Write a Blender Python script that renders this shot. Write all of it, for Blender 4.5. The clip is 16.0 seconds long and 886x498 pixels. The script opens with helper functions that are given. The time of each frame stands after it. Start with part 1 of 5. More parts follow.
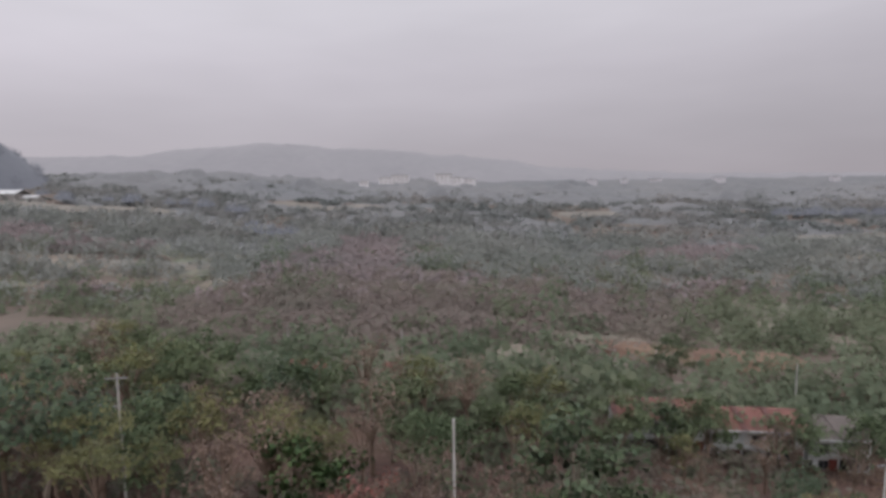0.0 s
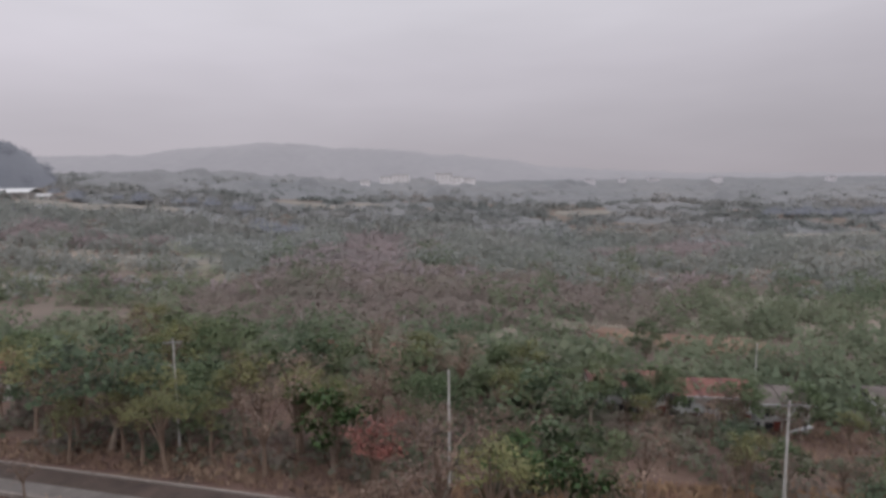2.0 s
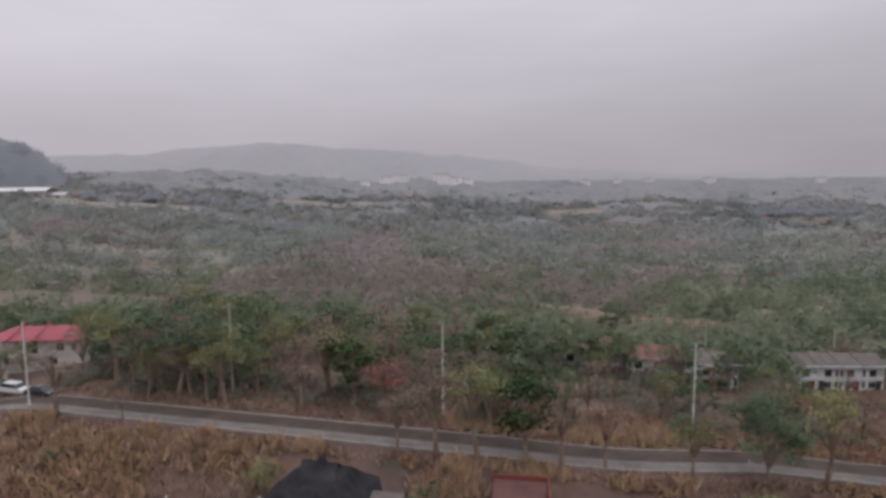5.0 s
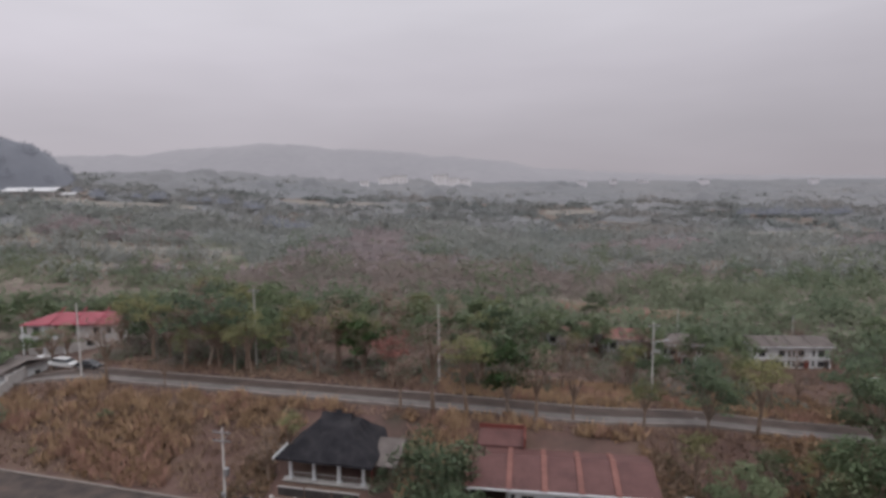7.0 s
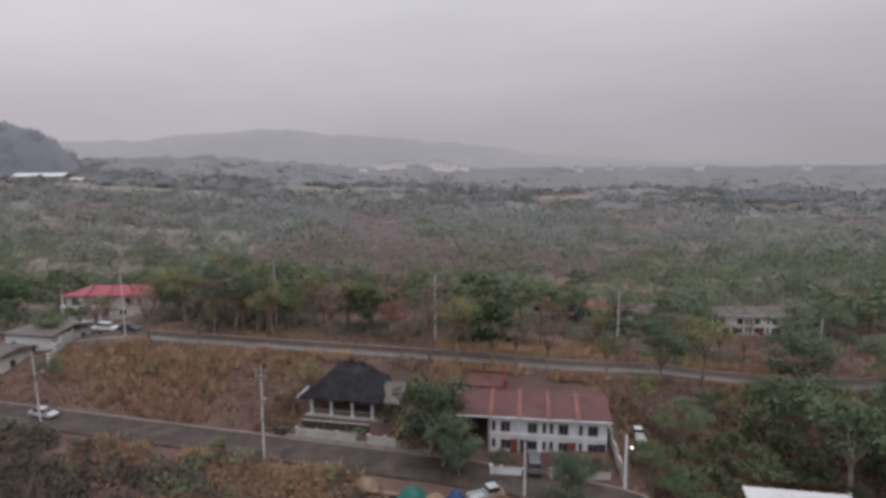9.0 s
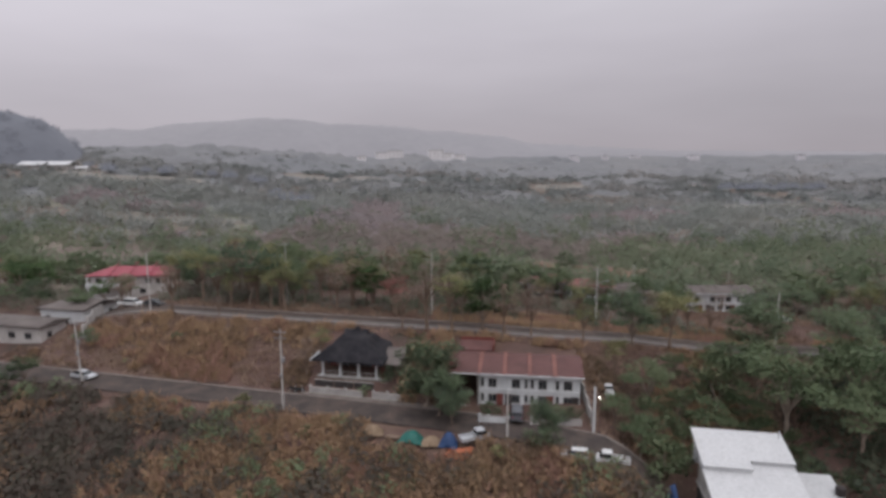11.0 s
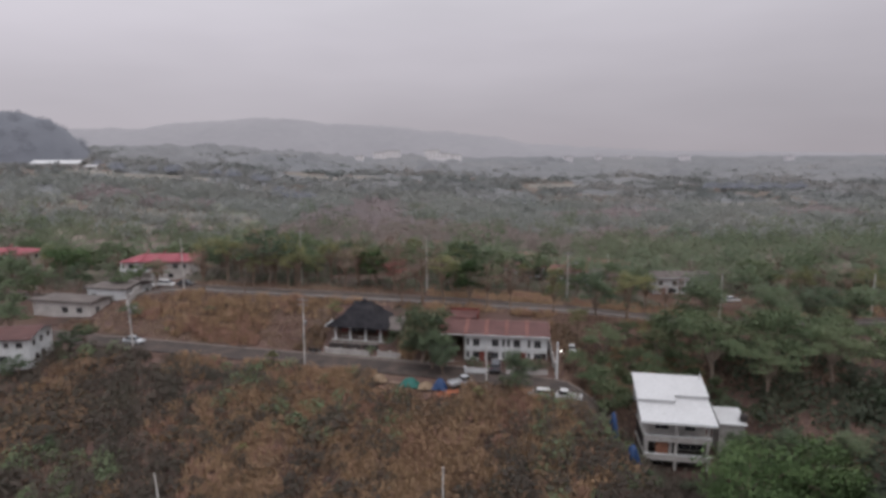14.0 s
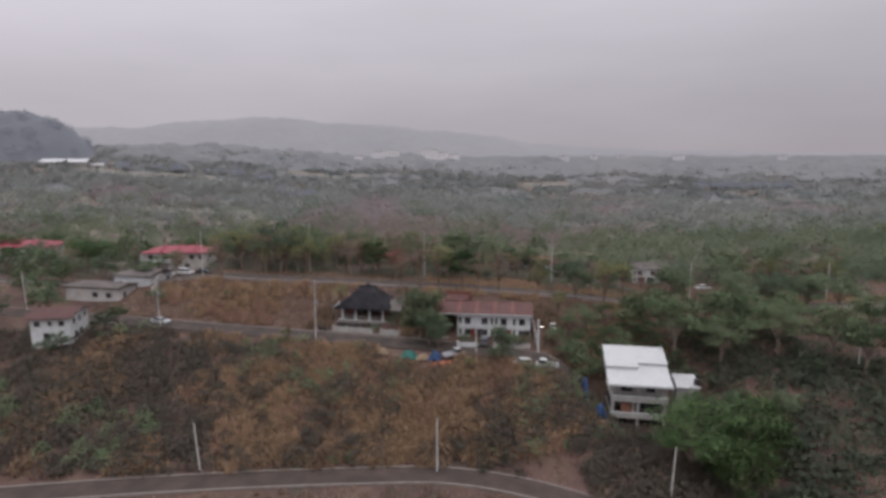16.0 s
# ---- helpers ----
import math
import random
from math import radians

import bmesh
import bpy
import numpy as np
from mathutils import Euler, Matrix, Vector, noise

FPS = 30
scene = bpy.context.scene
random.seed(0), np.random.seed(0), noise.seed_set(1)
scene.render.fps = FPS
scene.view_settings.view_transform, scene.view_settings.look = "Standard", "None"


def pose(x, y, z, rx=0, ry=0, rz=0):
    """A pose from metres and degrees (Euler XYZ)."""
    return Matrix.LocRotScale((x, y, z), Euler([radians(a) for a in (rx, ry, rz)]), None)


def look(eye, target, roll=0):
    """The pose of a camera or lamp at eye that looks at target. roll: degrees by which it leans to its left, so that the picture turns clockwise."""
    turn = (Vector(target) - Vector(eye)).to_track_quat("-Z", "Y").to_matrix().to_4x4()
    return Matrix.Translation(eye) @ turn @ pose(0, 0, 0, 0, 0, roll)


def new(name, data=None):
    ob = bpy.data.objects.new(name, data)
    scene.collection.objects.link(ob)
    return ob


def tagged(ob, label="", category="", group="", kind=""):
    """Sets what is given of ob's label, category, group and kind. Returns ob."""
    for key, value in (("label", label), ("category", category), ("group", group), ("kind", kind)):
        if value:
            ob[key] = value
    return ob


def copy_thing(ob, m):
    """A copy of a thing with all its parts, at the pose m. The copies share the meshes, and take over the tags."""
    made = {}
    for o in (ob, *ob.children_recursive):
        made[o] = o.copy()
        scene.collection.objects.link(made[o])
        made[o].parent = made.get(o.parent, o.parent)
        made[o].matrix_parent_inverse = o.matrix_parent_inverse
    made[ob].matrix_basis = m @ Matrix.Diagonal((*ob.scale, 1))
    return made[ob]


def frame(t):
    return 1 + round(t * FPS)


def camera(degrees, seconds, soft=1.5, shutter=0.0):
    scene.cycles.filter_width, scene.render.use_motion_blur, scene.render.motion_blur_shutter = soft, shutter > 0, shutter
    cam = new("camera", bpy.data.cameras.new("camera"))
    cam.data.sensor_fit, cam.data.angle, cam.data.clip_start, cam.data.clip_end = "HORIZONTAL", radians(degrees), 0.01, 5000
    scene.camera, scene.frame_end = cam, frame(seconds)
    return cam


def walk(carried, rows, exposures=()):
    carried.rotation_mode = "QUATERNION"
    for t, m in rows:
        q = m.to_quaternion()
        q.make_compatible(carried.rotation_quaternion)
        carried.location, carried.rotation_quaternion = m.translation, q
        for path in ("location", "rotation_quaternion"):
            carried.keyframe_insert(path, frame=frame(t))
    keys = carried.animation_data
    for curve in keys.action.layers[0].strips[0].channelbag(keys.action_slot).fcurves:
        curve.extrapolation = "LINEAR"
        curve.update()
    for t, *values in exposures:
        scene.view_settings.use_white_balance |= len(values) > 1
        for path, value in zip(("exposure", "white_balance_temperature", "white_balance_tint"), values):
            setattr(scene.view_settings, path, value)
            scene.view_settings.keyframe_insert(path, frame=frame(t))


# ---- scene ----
# ---------------------------------------------------------------- camera: a drone flying straight backwards
cam = camera(75.0, 16.0, soft=3.4)
EYE = 40.0
ROWS = [
    (0.0, 4.30, -1.36, -6.33, 0.74),
    (0.5, 1.40, -1.34, -6.39, 0.72),
    (1.0, -1.50, -1.33, -6.39, 0.70),
    (1.5, -4.40, -1.33, -6.41, 0.67),
    (2.0, -7.35, -1.33, -6.39, 0.65),
    (2.5, -10.40, -1.34, -6.41, 0.63),
    (3.0, -13.40, -1.35, -6.39, 0.61),
    (3.5, -16.45, -1.37, -6.41, 0.59),
    (4.0, -19.55, -1.39, -6.40, 0.56),
    (6.5, -35.90, -1.56, -6.36, 0.46),
    (7.0, -39.00, -1.61, -6.31, 0.43),
    (7.5, -42.10, -1.66, -6.31, 0.41),
    (8.0, -45.20, -1.70, -6.32, 0.39),
    (8.5, -48.50, -1.76, -6.33, 0.37),
    (9.0, -53.15, -1.81, -7.69, 0.35),
    (11.5, -66.81, -2.08, -8.76, 0.24),
    (12.0, -70.10, -2.14, -8.76, 0.22),
    (12.5, -73.41, -2.19, -8.77, 0.19),
    (13.0, -76.75, -2.24, -8.76, 0.17),
    (13.5, -80.11, -2.30, -8.76, 0.15),
    (14.0, -83.50, -2.35, -8.77, 0.13),
    (14.5, -86.91, -2.39, -8.79, 0.11),
    (15.0, -90.34, -2.44, -8.82, 0.08),
    (15.5, -93.79, -2.48, -8.83, 0.06),
    (16.0, -97.26, -2.52, -8.85, 0.04),
]
walk(cam, [(t, pose(0, y, EYE, 90 + pitch, roll, yaw)) for t, y, yaw, pitch, roll in ROWS])

# ---------------------------------------------------------------- world, sun
world = bpy.data.worlds.new("overcast")
scene.world = world
world.use_nodes = True
wn, wl = world.node_tree.nodes, world.node_tree.links
wn.clear()
w_out = wn.new("ShaderNodeOutputWorld")
w_bg = wn.new("ShaderNodeBackground")
w_sky = wn.new("ShaderNodeTexSky")
w_sky.sky_type, w_sky.sun_disc = "NISHITA", False
w_sky.sun_elevation, w_sky.sun_rotation = radians(55), radians(150)
w_sky.dust_density = 8.0
w_dim = wn.new("ShaderNodeVectorMath")
w_dim.operation = "SCALE"
w_dim.inputs["Scale"].default_value = 0.06
w_co = wn.new("ShaderNodeTexCoord")
w_sep = wn.new("ShaderNodeSeparateXYZ")
w_ramp = wn.new("ShaderNodeValToRGB")          # cloud cover, paler towards the zenith
els = w_ramp.color_ramp.elements
els[0].position, els[0].color = 0.0, (0.42, 0.385, 0.42, 1)
els[1].position, els[1].color = 1.0, (1.52, 1.53, 1.64, 1)
for at, col in ((0.08, (0.468, 0.44, 0.483, 1)), (0.19, (0.575, 0.545, 0.60, 1)), (0.31, (0.685, 0.665, 0.722, 1)), (0.6, (1.2, 1.195, 1.27, 1))):
    e = els.new(at)
    e.color = col
w_map = wn.new("ShaderNodeMapping")
w_map.inputs["Scale"].default_value = (2.0, 2.0, 9.0)
w_cloud = wn.new("ShaderNodeTexNoise")
w_cloud.inputs["Scale"].default_value, w_cloud.inputs["Detail"].default_value = 1.3, 3.0
w_cr = wn.new("ShaderNodeMapRange")
w_cr.inputs["To Min"].default_value, w_cr.inputs["To Max"].default_value = 0.88, 1.12
w_mul = wn.new("ShaderNodeVectorMath")
w_mul.operation = "SCALE"
w_side = wn.new("ShaderNodeMapRange")
w_side.inputs["From Min"].default_value, w_side.inputs["To Min"].default_value, w_side.inputs["To Max"].default_value = -1.0, 1.22, 0.88
w_both = wn.new("ShaderNodeMath")
w_both.operation = "MULTIPLY"
w_mix = wn.new("ShaderNodeMix")
w_mix.data_type = "RGBA"
w_mix.inputs["Factor"].default_value = 0.92
wl.new(w_co.outputs["Generated"], w_sep.inputs[0])
wl.new(w_co.outputs["Generated"], w_map.inputs["Vector"])
wl.new(w_map.outputs["Vector"], w_cloud.inputs["Vector"])
wl.new(w_cloud.outputs["Fac"], w_cr.inputs["Value"])
wl.new(w_sep.outputs["Z"], w_ramp.inputs["Fac"])
wl.new(w_ramp.outputs["Color"], w_mul.inputs[0])
wl.new(w_sep.outputs["X"], w_side.inputs["Value"])
wl.new(w_cr.outputs["Result"], w_both.inputs[0])
wl.new(w_side.outputs["Result"], w_both.inputs[1])
wl.new(w_both.outputs["Value"], w_mul.inputs["Scale"])
wl.new(w_sky.outputs["Color"], w_dim.inputs[0])
wl.new(w_dim.outputs["Vector"], w_mix.inputs["A"])
wl.new(w_mul.outputs["Vector"], w_mix.inputs["B"])
wl.new(w_mix.outputs["Result"], w_bg.inputs["Color"])
wl.new(w_bg.outputs["Background"], w_out.inputs["Surface"])

sun = bpy.data.lights.new("sun", "SUN")
sun.energy, sun.angle, sun.color = 0.6, radians(25), (1.0, 0.96, 0.92)
new("sun", sun).matrix_world = look((0, 0, 200), (-60, 105, 0))


# ---------------------------------------------------------------- materials
def surface(name, cols, scale=1.0, fine=8.0, rough=0.9, bump=0.3, metal=0.0, island=0.0, per_object=0.0, spec=0.25, glow=None, detail=5.0, haze_sheen=0.0, thin=0.3):
    """A noise-varied surface: cols run from dark to light patches; fine grain on top; optional variety from piece to piece."""
    m = bpy.data.materials.new(name)
    m.use_nodes = True
    n, l = m.node_tree.nodes, m.node_tree.links
    b = n["Principled BSDF"]
    co = n.new("ShaderNodeTexCoord")
    geo = n.new("ShaderNodeNewGeometry")
    big = n.new("ShaderNodeTexNoise")
    big.inputs["Scale"].default_value, big.inputs["Detail"].default_value = scale, detail
    big.inputs["Roughness"].default_value = 0.6
    l.new(geo.outputs["Position"], big.inputs["Vector"])
    grain = n.new("ShaderNodeTexNoise")
    grain.inputs["Scale"].default_value, grain.inputs["Detail"].default_value = fine, 4.0
    l.new(geo.outputs["Position"], grain.inputs["Vector"])
    ramp = n.new("ShaderNodeValToRGB")
    e = ramp.color_ramp.elements
    last = len(cols) - 1
    e[0].position, e[0].color = 0.3, (*cols[0], 1)
    e[1].position, e[1].color = 0.7, (*cols[last], 1)
    for i in range(1, last):
        x = e.new(0.3 + 0.4 * i / last)
        x.color = (*cols[i], 1)
    fac = big.outputs["Fac"]
    for amount, out in ((island, geo.outputs["Random Per Island"]), (per_object, None)):
        if amount:
            if out is None:
                out = n.new("ShaderNodeObjectInfo").outputs["Random"]
            mr = n.new("ShaderNodeMapRange")
            mr.inputs["To Min"].default_value, mr.inputs["To Max"].default_value = -amount / 2, amount / 2
            l.new(out, mr.inputs["Value"])
            add = n.new("ShaderNodeMath")
            add.operation = "ADD"
            l.new(fac, add.inputs[0])
            l.new(mr.outputs["Result"], add.inputs[1])
            fac = add.outputs[0]
    l.new(fac, ramp.inputs["Fac"])
    gr = n.new("ShaderNodeMapRange")
    gr.inputs["To Min"].default_value, gr.inputs["To Max"].default_value = 0.72, 1.28
    l.new(grain.outputs["Fac"], gr.inputs["Value"])
    mul = n.new("ShaderNodeVectorMath")
    mul.operation = "SCALE"
    l.new(ramp.outputs["Color"], mul.inputs[0])
    l.new(gr.outputs["Result"], mul.inputs["Scale"])
    l.new(mul.outputs["Vector"], b.inputs["Base Color"])
    b.inputs["Roughness"].default_value, b.inputs["Metallic"].default_value = rough, metal
    b.inputs["Specular IOR Level"].default_value = spec
    if haze_sheen:                                     # pale sheen at grazing angles, standing in for haze over foliage
        b.inputs["Sheen Weight"].default_value, b.inputs["Sheen Roughness"].default_value = haze_sheen, 0.6
        b.inputs["Sheen Tint"].default_value = (1.0, 0.97, 1.0, 1)
    if bump:
        bp = n.new("ShaderNodeBump")
        bp.inputs["Strength"].default_value, bp.inputs["Distance"].default_value = bump, 0.05
        l.new(grain.outputs["Fac"], bp.inputs["Height"])
        l.new(bp.outputs["Normal"], b.inputs["Normal"])
    if island and thin and not bump and not glow:                    # thin leaves and blades let part of the light through
        let, mix = n.new("ShaderNodeBsdfTranslucent"), n.new("ShaderNodeMixShader")
        mix.inputs["Fac"].default_value = thin
        l.new(mul.outputs["Vector"], let.inputs["Color"])
        l.new(b.outputs["BSDF"], mix.inputs[1])
        l.new(let.outputs["BSDF"], mix.inputs[2])
        l.new(mix.outputs["Shader"], n["Material Output"].inputs["Surface"])
    if glow:                                     # far woods, knoll, hills and walls emit a little in place of haze
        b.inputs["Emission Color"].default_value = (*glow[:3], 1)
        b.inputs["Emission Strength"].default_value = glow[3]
    return m


M_GROUND = surface("dry_ground", [(0.052, 0.046, 0.034), (0.079, 0.052, 0.044), (0.104, 0.063, 0.054), (0.123, 0.083, 0.064), (0.083, 0.048, 0.043)], 0.09, 1.1, bump=0.5, detail=8)
# far land: base colour paled to stand for haze
M_FAR_GROUND = surface("haze_toned_far_ground", [(0.085, 0.078, 0.062), (0.115, 0.096, 0.08), (0.145, 0.112, 0.094), (0.11, 0.098, 0.078)], 0.022, 0.25, bump=0.4, detail=8)
M_CONCRETE_ROAD = surface("worn_concrete_road", [(0.095, 0.085, 0.080), (0.134, 0.119, 0.113), (0.172, 0.153, 0.144)], 0.35, 6, bump=0.2)
M_ASPHALT = surface("dusty_asphalt", [(0.035, 0.029, 0.028), (0.051, 0.041, 0.038), (0.071, 0.055, 0.049), (0.101, 0.073, 0.062)], 0.35, 4, bump=0.2, detail=9)
M_LANE = surface("worn_dark_asphalt", [(0.042, 0.032, 0.029), (0.062, 0.046, 0.040), (0.086, 0.060, 0.053)], 0.3, 4, bump=0.2, detail=8)
M_KERB = surface("kerb_concrete", [(0.1612, 0.1364, 0.124), (0.2356, 0.2046, 0.186)], 0.8, 8)
M_PAINT = surface("white_wall_paint", [(0.465, 0.474, 0.484), (0.558, 0.567, 0.577), (0.614, 0.623, 0.632)], 0.5, 5, bump=0.1, rough=0.75)
M_CREAM = surface("cream_wall_paint", [(0.360, 0.338, 0.324), (0.450, 0.423, 0.410), (0.495, 0.468, 0.455)], 0.5, 5, bump=0.1, rough=0.8)
M_GREYWALL = surface("bare_cement_render", [(0.264, 0.246, 0.238), (0.352, 0.334, 0.321), (0.405, 0.387, 0.370)], 0.6, 5, bump=0.2)
M_ROOF_BROWN = surface("brown_roof_sheet", [(0.075, 0.036, 0.034), (0.098, 0.045, 0.042), (0.118, 0.056, 0.052)], 0.5, 4, rough=0.6, bump=0.15, per_object=0.1)
M_ROOF_TERRA = surface("terracotta_roof_sheet", [(0.136, 0.061, 0.051), (0.170, 0.075, 0.063), (0.200, 0.093, 0.076)], 0.5, 4, rough=0.65, bump=0.15)
M_ROOF_RED = surface("red_roof_sheet", [(0.197, 0.039, 0.053), (0.246, 0.049, 0.067), (0.279, 0.066, 0.084)], 0.5, 4, rough=0.55, bump=0.15)
M_ROOF_WHITE = surface("white_roof_sheet", [(0.425, 0.425, 0.435), (0.470, 0.470, 0.479), (0.489, 0.489, 0.499)], 0.3, 3, rough=0.5, bump=0.05)
M_ROOF_GREY = surface("grey_roof_slab", [(0.085, 0.072, 0.068), (0.12, 0.102, 0.096), (0.15, 0.13, 0.12)], 0.4, 4, rough=0.85)
M_THATCH = surface("dark_thatch", [(0.012, 0.012, 0.015), (0.022, 0.021, 0.025), (0.035, 0.033, 0.036)], 0.6, 9, rough=1.0, bump=0.8)
M_GLASS = surface("dark_window_glass", [(0.02, 0.022, 0.026), (0.035, 0.037, 0.042)], 0.5, 3, rough=0.15, bump=0, spec=0.5)
# near-black: paints the shade of open interiors, serves plain dark parts too
M_DARK = surface("dark_parts_and_painted_shade", [(0.035, 0.03, 0.03), (0.06, 0.052, 0.05)], 0.7, 4)
M_RED_DOOR = surface("red_brown_door", [(0.12, 0.035, 0.03), (0.18, 0.055, 0.045)], 0.8, 6, rough=0.6)
M_METAL = surface("galvanised_steel", [(0.297, 0.297, 0.306), (0.391, 0.391, 0.399)], 1.5, 12, rough=0.45, metal=0.7)
M_POLE = surface("spun_concrete", [(0.360, 0.342, 0.324), (0.468, 0.450, 0.432), (0.522, 0.504, 0.486)], 0.7, 7, per_object=0.2)
M_BARK = surface("pale_bark", [(0.16, 0.12, 0.095), (0.24, 0.19, 0.155), (0.30, 0.25, 0.21)], 1.2, 9, bump=0.7, per_object=0.2)
M_TWIG = surface("dry_twigs", [(0.12, 0.085, 0.065), (0.18, 0.13, 0.10), (0.22, 0.165, 0.13)], 0.8, 6)
M_TYRE = surface("tyre_rubber", [(0.012, 0.012, 0.013), (0.022, 0.022, 0.023)], 4, 20)
M_TARP_BLUE = surface("blue_tarpaulin", [(0.018, 0.039, 0.099), (0.029, 0.061, 0.146)], 0.9, 6, rough=0.5)
M_TARP_TEAL = surface("teal_tarpaulin", [(0.012, 0.084, 0.072), (0.030, 0.144, 0.120)], 0.9, 6, rough=0.5)
M_SAND = surface("sand_heap", [(0.184, 0.132, 0.089), (0.245, 0.179, 0.125)], 1.2, 10)
M_BRICK = surface("raw_orange_brick", [(0.24, 0.11, 0.075), (0.30, 0.15, 0.1)], 1.5, 9, rough=0.9)
M_RUST = surface("orange_painted_steel", [(0.40, 0.13, 0.07), (0.55, 0.20, 0.11)], 1.2, 9, rough=0.6)
# foliage, kind by kind
M_LEAF_DARK = surface("dark_green_leaves", [(0.087, 0.125, 0.073), (0.137, 0.185, 0.105), (0.197, 0.248, 0.141)], 0.25, 3, island=0.28, per_object=0.35, rough=0.6, bump=0, haze_sheen=0.12, thin=0.5)
M_LEAF_GREEN = surface("fresh_green_leaves", [(0.046, 0.085, 0.031), (0.070, 0.119, 0.041), (0.100, 0.153, 0.057)], 0.3, 3, island=0.28, per_object=0.3, rough=0.6, bump=0, haze_sheen=0.03)
M_LEAF_OLIVE = surface("yellow_green_leaves", [(0.159, 0.167, 0.076), (0.222, 0.226, 0.099), (0.294, 0.283, 0.131)], 0.3, 3, island=0.28, per_object=0.35, rough=0.7, bump=0, haze_sheen=0.12, thin=0.45)
M_LEAF_BROWN = surface("dry_brown_leaves", [(0.204, 0.150, 0.124), (0.270, 0.193, 0.153), (0.336, 0.245, 0.194)], 0.3, 3, island=0.28, per_object=0.35, rough=0.8, bump=0, haze_sheen=0.12, thin=0.45)
M_LEAF_RED = surface("rusty_red_leaves", [(0.2074, 0.0793, 0.0671), (0.2806, 0.1037, 0.0854), (0.3172, 0.1464, 0.1159)], 0.3, 3, island=0.28, rough=0.8, bump=0, haze_sheen=0.12)
M_SCRUB_DRY = surface("dry_slope_scrub", [(0.081, 0.073, 0.044), (0.133, 0.091, 0.059), (0.190, 0.116, 0.074), (0.259, 0.166, 0.094), (0.173, 0.095, 0.068)], 0.05, 0.9, island=0.15, bump=0, detail=6, haze_sheen=0.04)
M_STRAW = surface("straw_grass", [(0.153, 0.099, 0.082), (0.216, 0.141, 0.107), (0.279, 0.198, 0.145), (0.183, 0.106, 0.088)], 0.07, 0.8, island=0.12, bump=0, detail=6)
# valley foliage: base colours greyed and lightened for haze, paler copies farther off
M_SCRUB_MID = surface("haze_lifted_undergrowth", [(0.144, 0.156, 0.115), (0.175, 0.163, 0.128), (0.206, 0.170, 0.143), (0.188, 0.160, 0.133)], 0.04, 0.5, island=0.1, bump=0, detail=7, haze_sheen=0.0, thin=0)
M_BROWN_BUSH = surface("dry_brown_thicket_leaves", [(0.189, 0.178, 0.146), (0.220, 0.189, 0.167), (0.255, 0.203, 0.187), (0.230, 0.212, 0.172), (0.276, 0.225, 0.202)], 0.03, 0.5, island=0.14, bump=0, detail=6, haze_sheen=0.08, thin=0.5)
M_BROWN_HAZE = surface("hazed_brown_leaves", [(0.250, 0.223, 0.218), (0.279, 0.234, 0.234), (0.307, 0.244, 0.246), (0.279, 0.242, 0.234)], 0.02, 0.3, island=0.12, bump=0, detail=6, haze_sheen=0.2, thin=0.5)
M_CROWN_MID = surface("haze_lifted_green_crowns", [(0.125, 0.16, 0.108), (0.155, 0.188, 0.125), (0.195, 0.215, 0.145), (0.165, 0.19, 0.13)], 0.02, 0.5, island=0.12, bump=0, thin=0.5)
M_LEAF_DULL = surface("dull_green_leaves", [(0.122, 0.165, 0.092), (0.162, 0.206, 0.117), (0.206, 0.241, 0.141)], 0.2, 2, island=0.2, per_object=0.35, rough=0.7, bump=0, thin=0.5)
M_CROWN_HAZE = surface("hazed_far_green_crowns", [(0.208, 0.229, 0.206), (0.232, 0.244, 0.221), (0.256, 0.255, 0.233)], 0.02, 0.3, island=0.12, bump=0, haze_sheen=0.2, thin=0.5)
M_UNDER = surface("dull_undergrowth", [(0.082, 0.109, 0.065), (0.128, 0.143, 0.091), (0.180, 0.156, 0.126), (0.235, 0.184, 0.160)], 0.10, 1.5, island=0.15, bump=0, haze_sheen=0.12, thin=0.5)
M_SLOPE_SHRUB = surface("brown_olive_shrubs", [(0.084, 0.082, 0.063), (0.103, 0.091, 0.075), (0.122, 0.096, 0.082), (0.111, 0.103, 0.080), (0.149, 0.118, 0.094)], 0.07, 0.9, island=0.16, bump=0, detail=6, thin=0.5)
M_PLUME = surface("golden_plume_grass", [(0.182, 0.113, 0.084), (0.278, 0.180, 0.113), (0.375, 0.253, 0.155), (0.266, 0.151, 0.117), (0.328, 0.191, 0.147)], 0.11, 0.7, island=0.16, bump=0, detail=6)
M_THICKET = surface("dark_thicket", [(0.049, 0.061, 0.043), (0.068, 0.079, 0.054), (0.097, 0.100, 0.069)], 0.15, 2, island=0.2, bump=0, thin=0.4)
# far woods: haze is mixed into these pale grey base colours
M_WOOD_FAR = surface("haze_toned_woods", [(0.125, 0.132, 0.135), (0.139, 0.141, 0.144), (0.157, 0.152, 0.154)], 0.014, 0.25, island=0.12, bump=0, detail=7, haze_sheen=0.0, thin=0)
M_WOOD_TOP = surface("haze_toned_far_tops", [(0.165, 0.182, 0.178), (0.205, 0.216, 0.211), (0.249, 0.246, 0.240), (0.284, 0.265, 0.252)], 0.009, 0.25, island=0.06, bump=0, detail=4, thin=0.5)
# these far kinds glow faintly; haze brightness is put into emission
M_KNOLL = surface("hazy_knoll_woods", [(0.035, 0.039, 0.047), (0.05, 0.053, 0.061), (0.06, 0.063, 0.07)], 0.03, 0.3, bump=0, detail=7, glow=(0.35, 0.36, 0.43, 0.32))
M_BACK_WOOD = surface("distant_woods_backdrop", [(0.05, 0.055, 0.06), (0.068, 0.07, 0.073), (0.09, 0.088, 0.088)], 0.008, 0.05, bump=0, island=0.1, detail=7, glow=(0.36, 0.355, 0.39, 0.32))
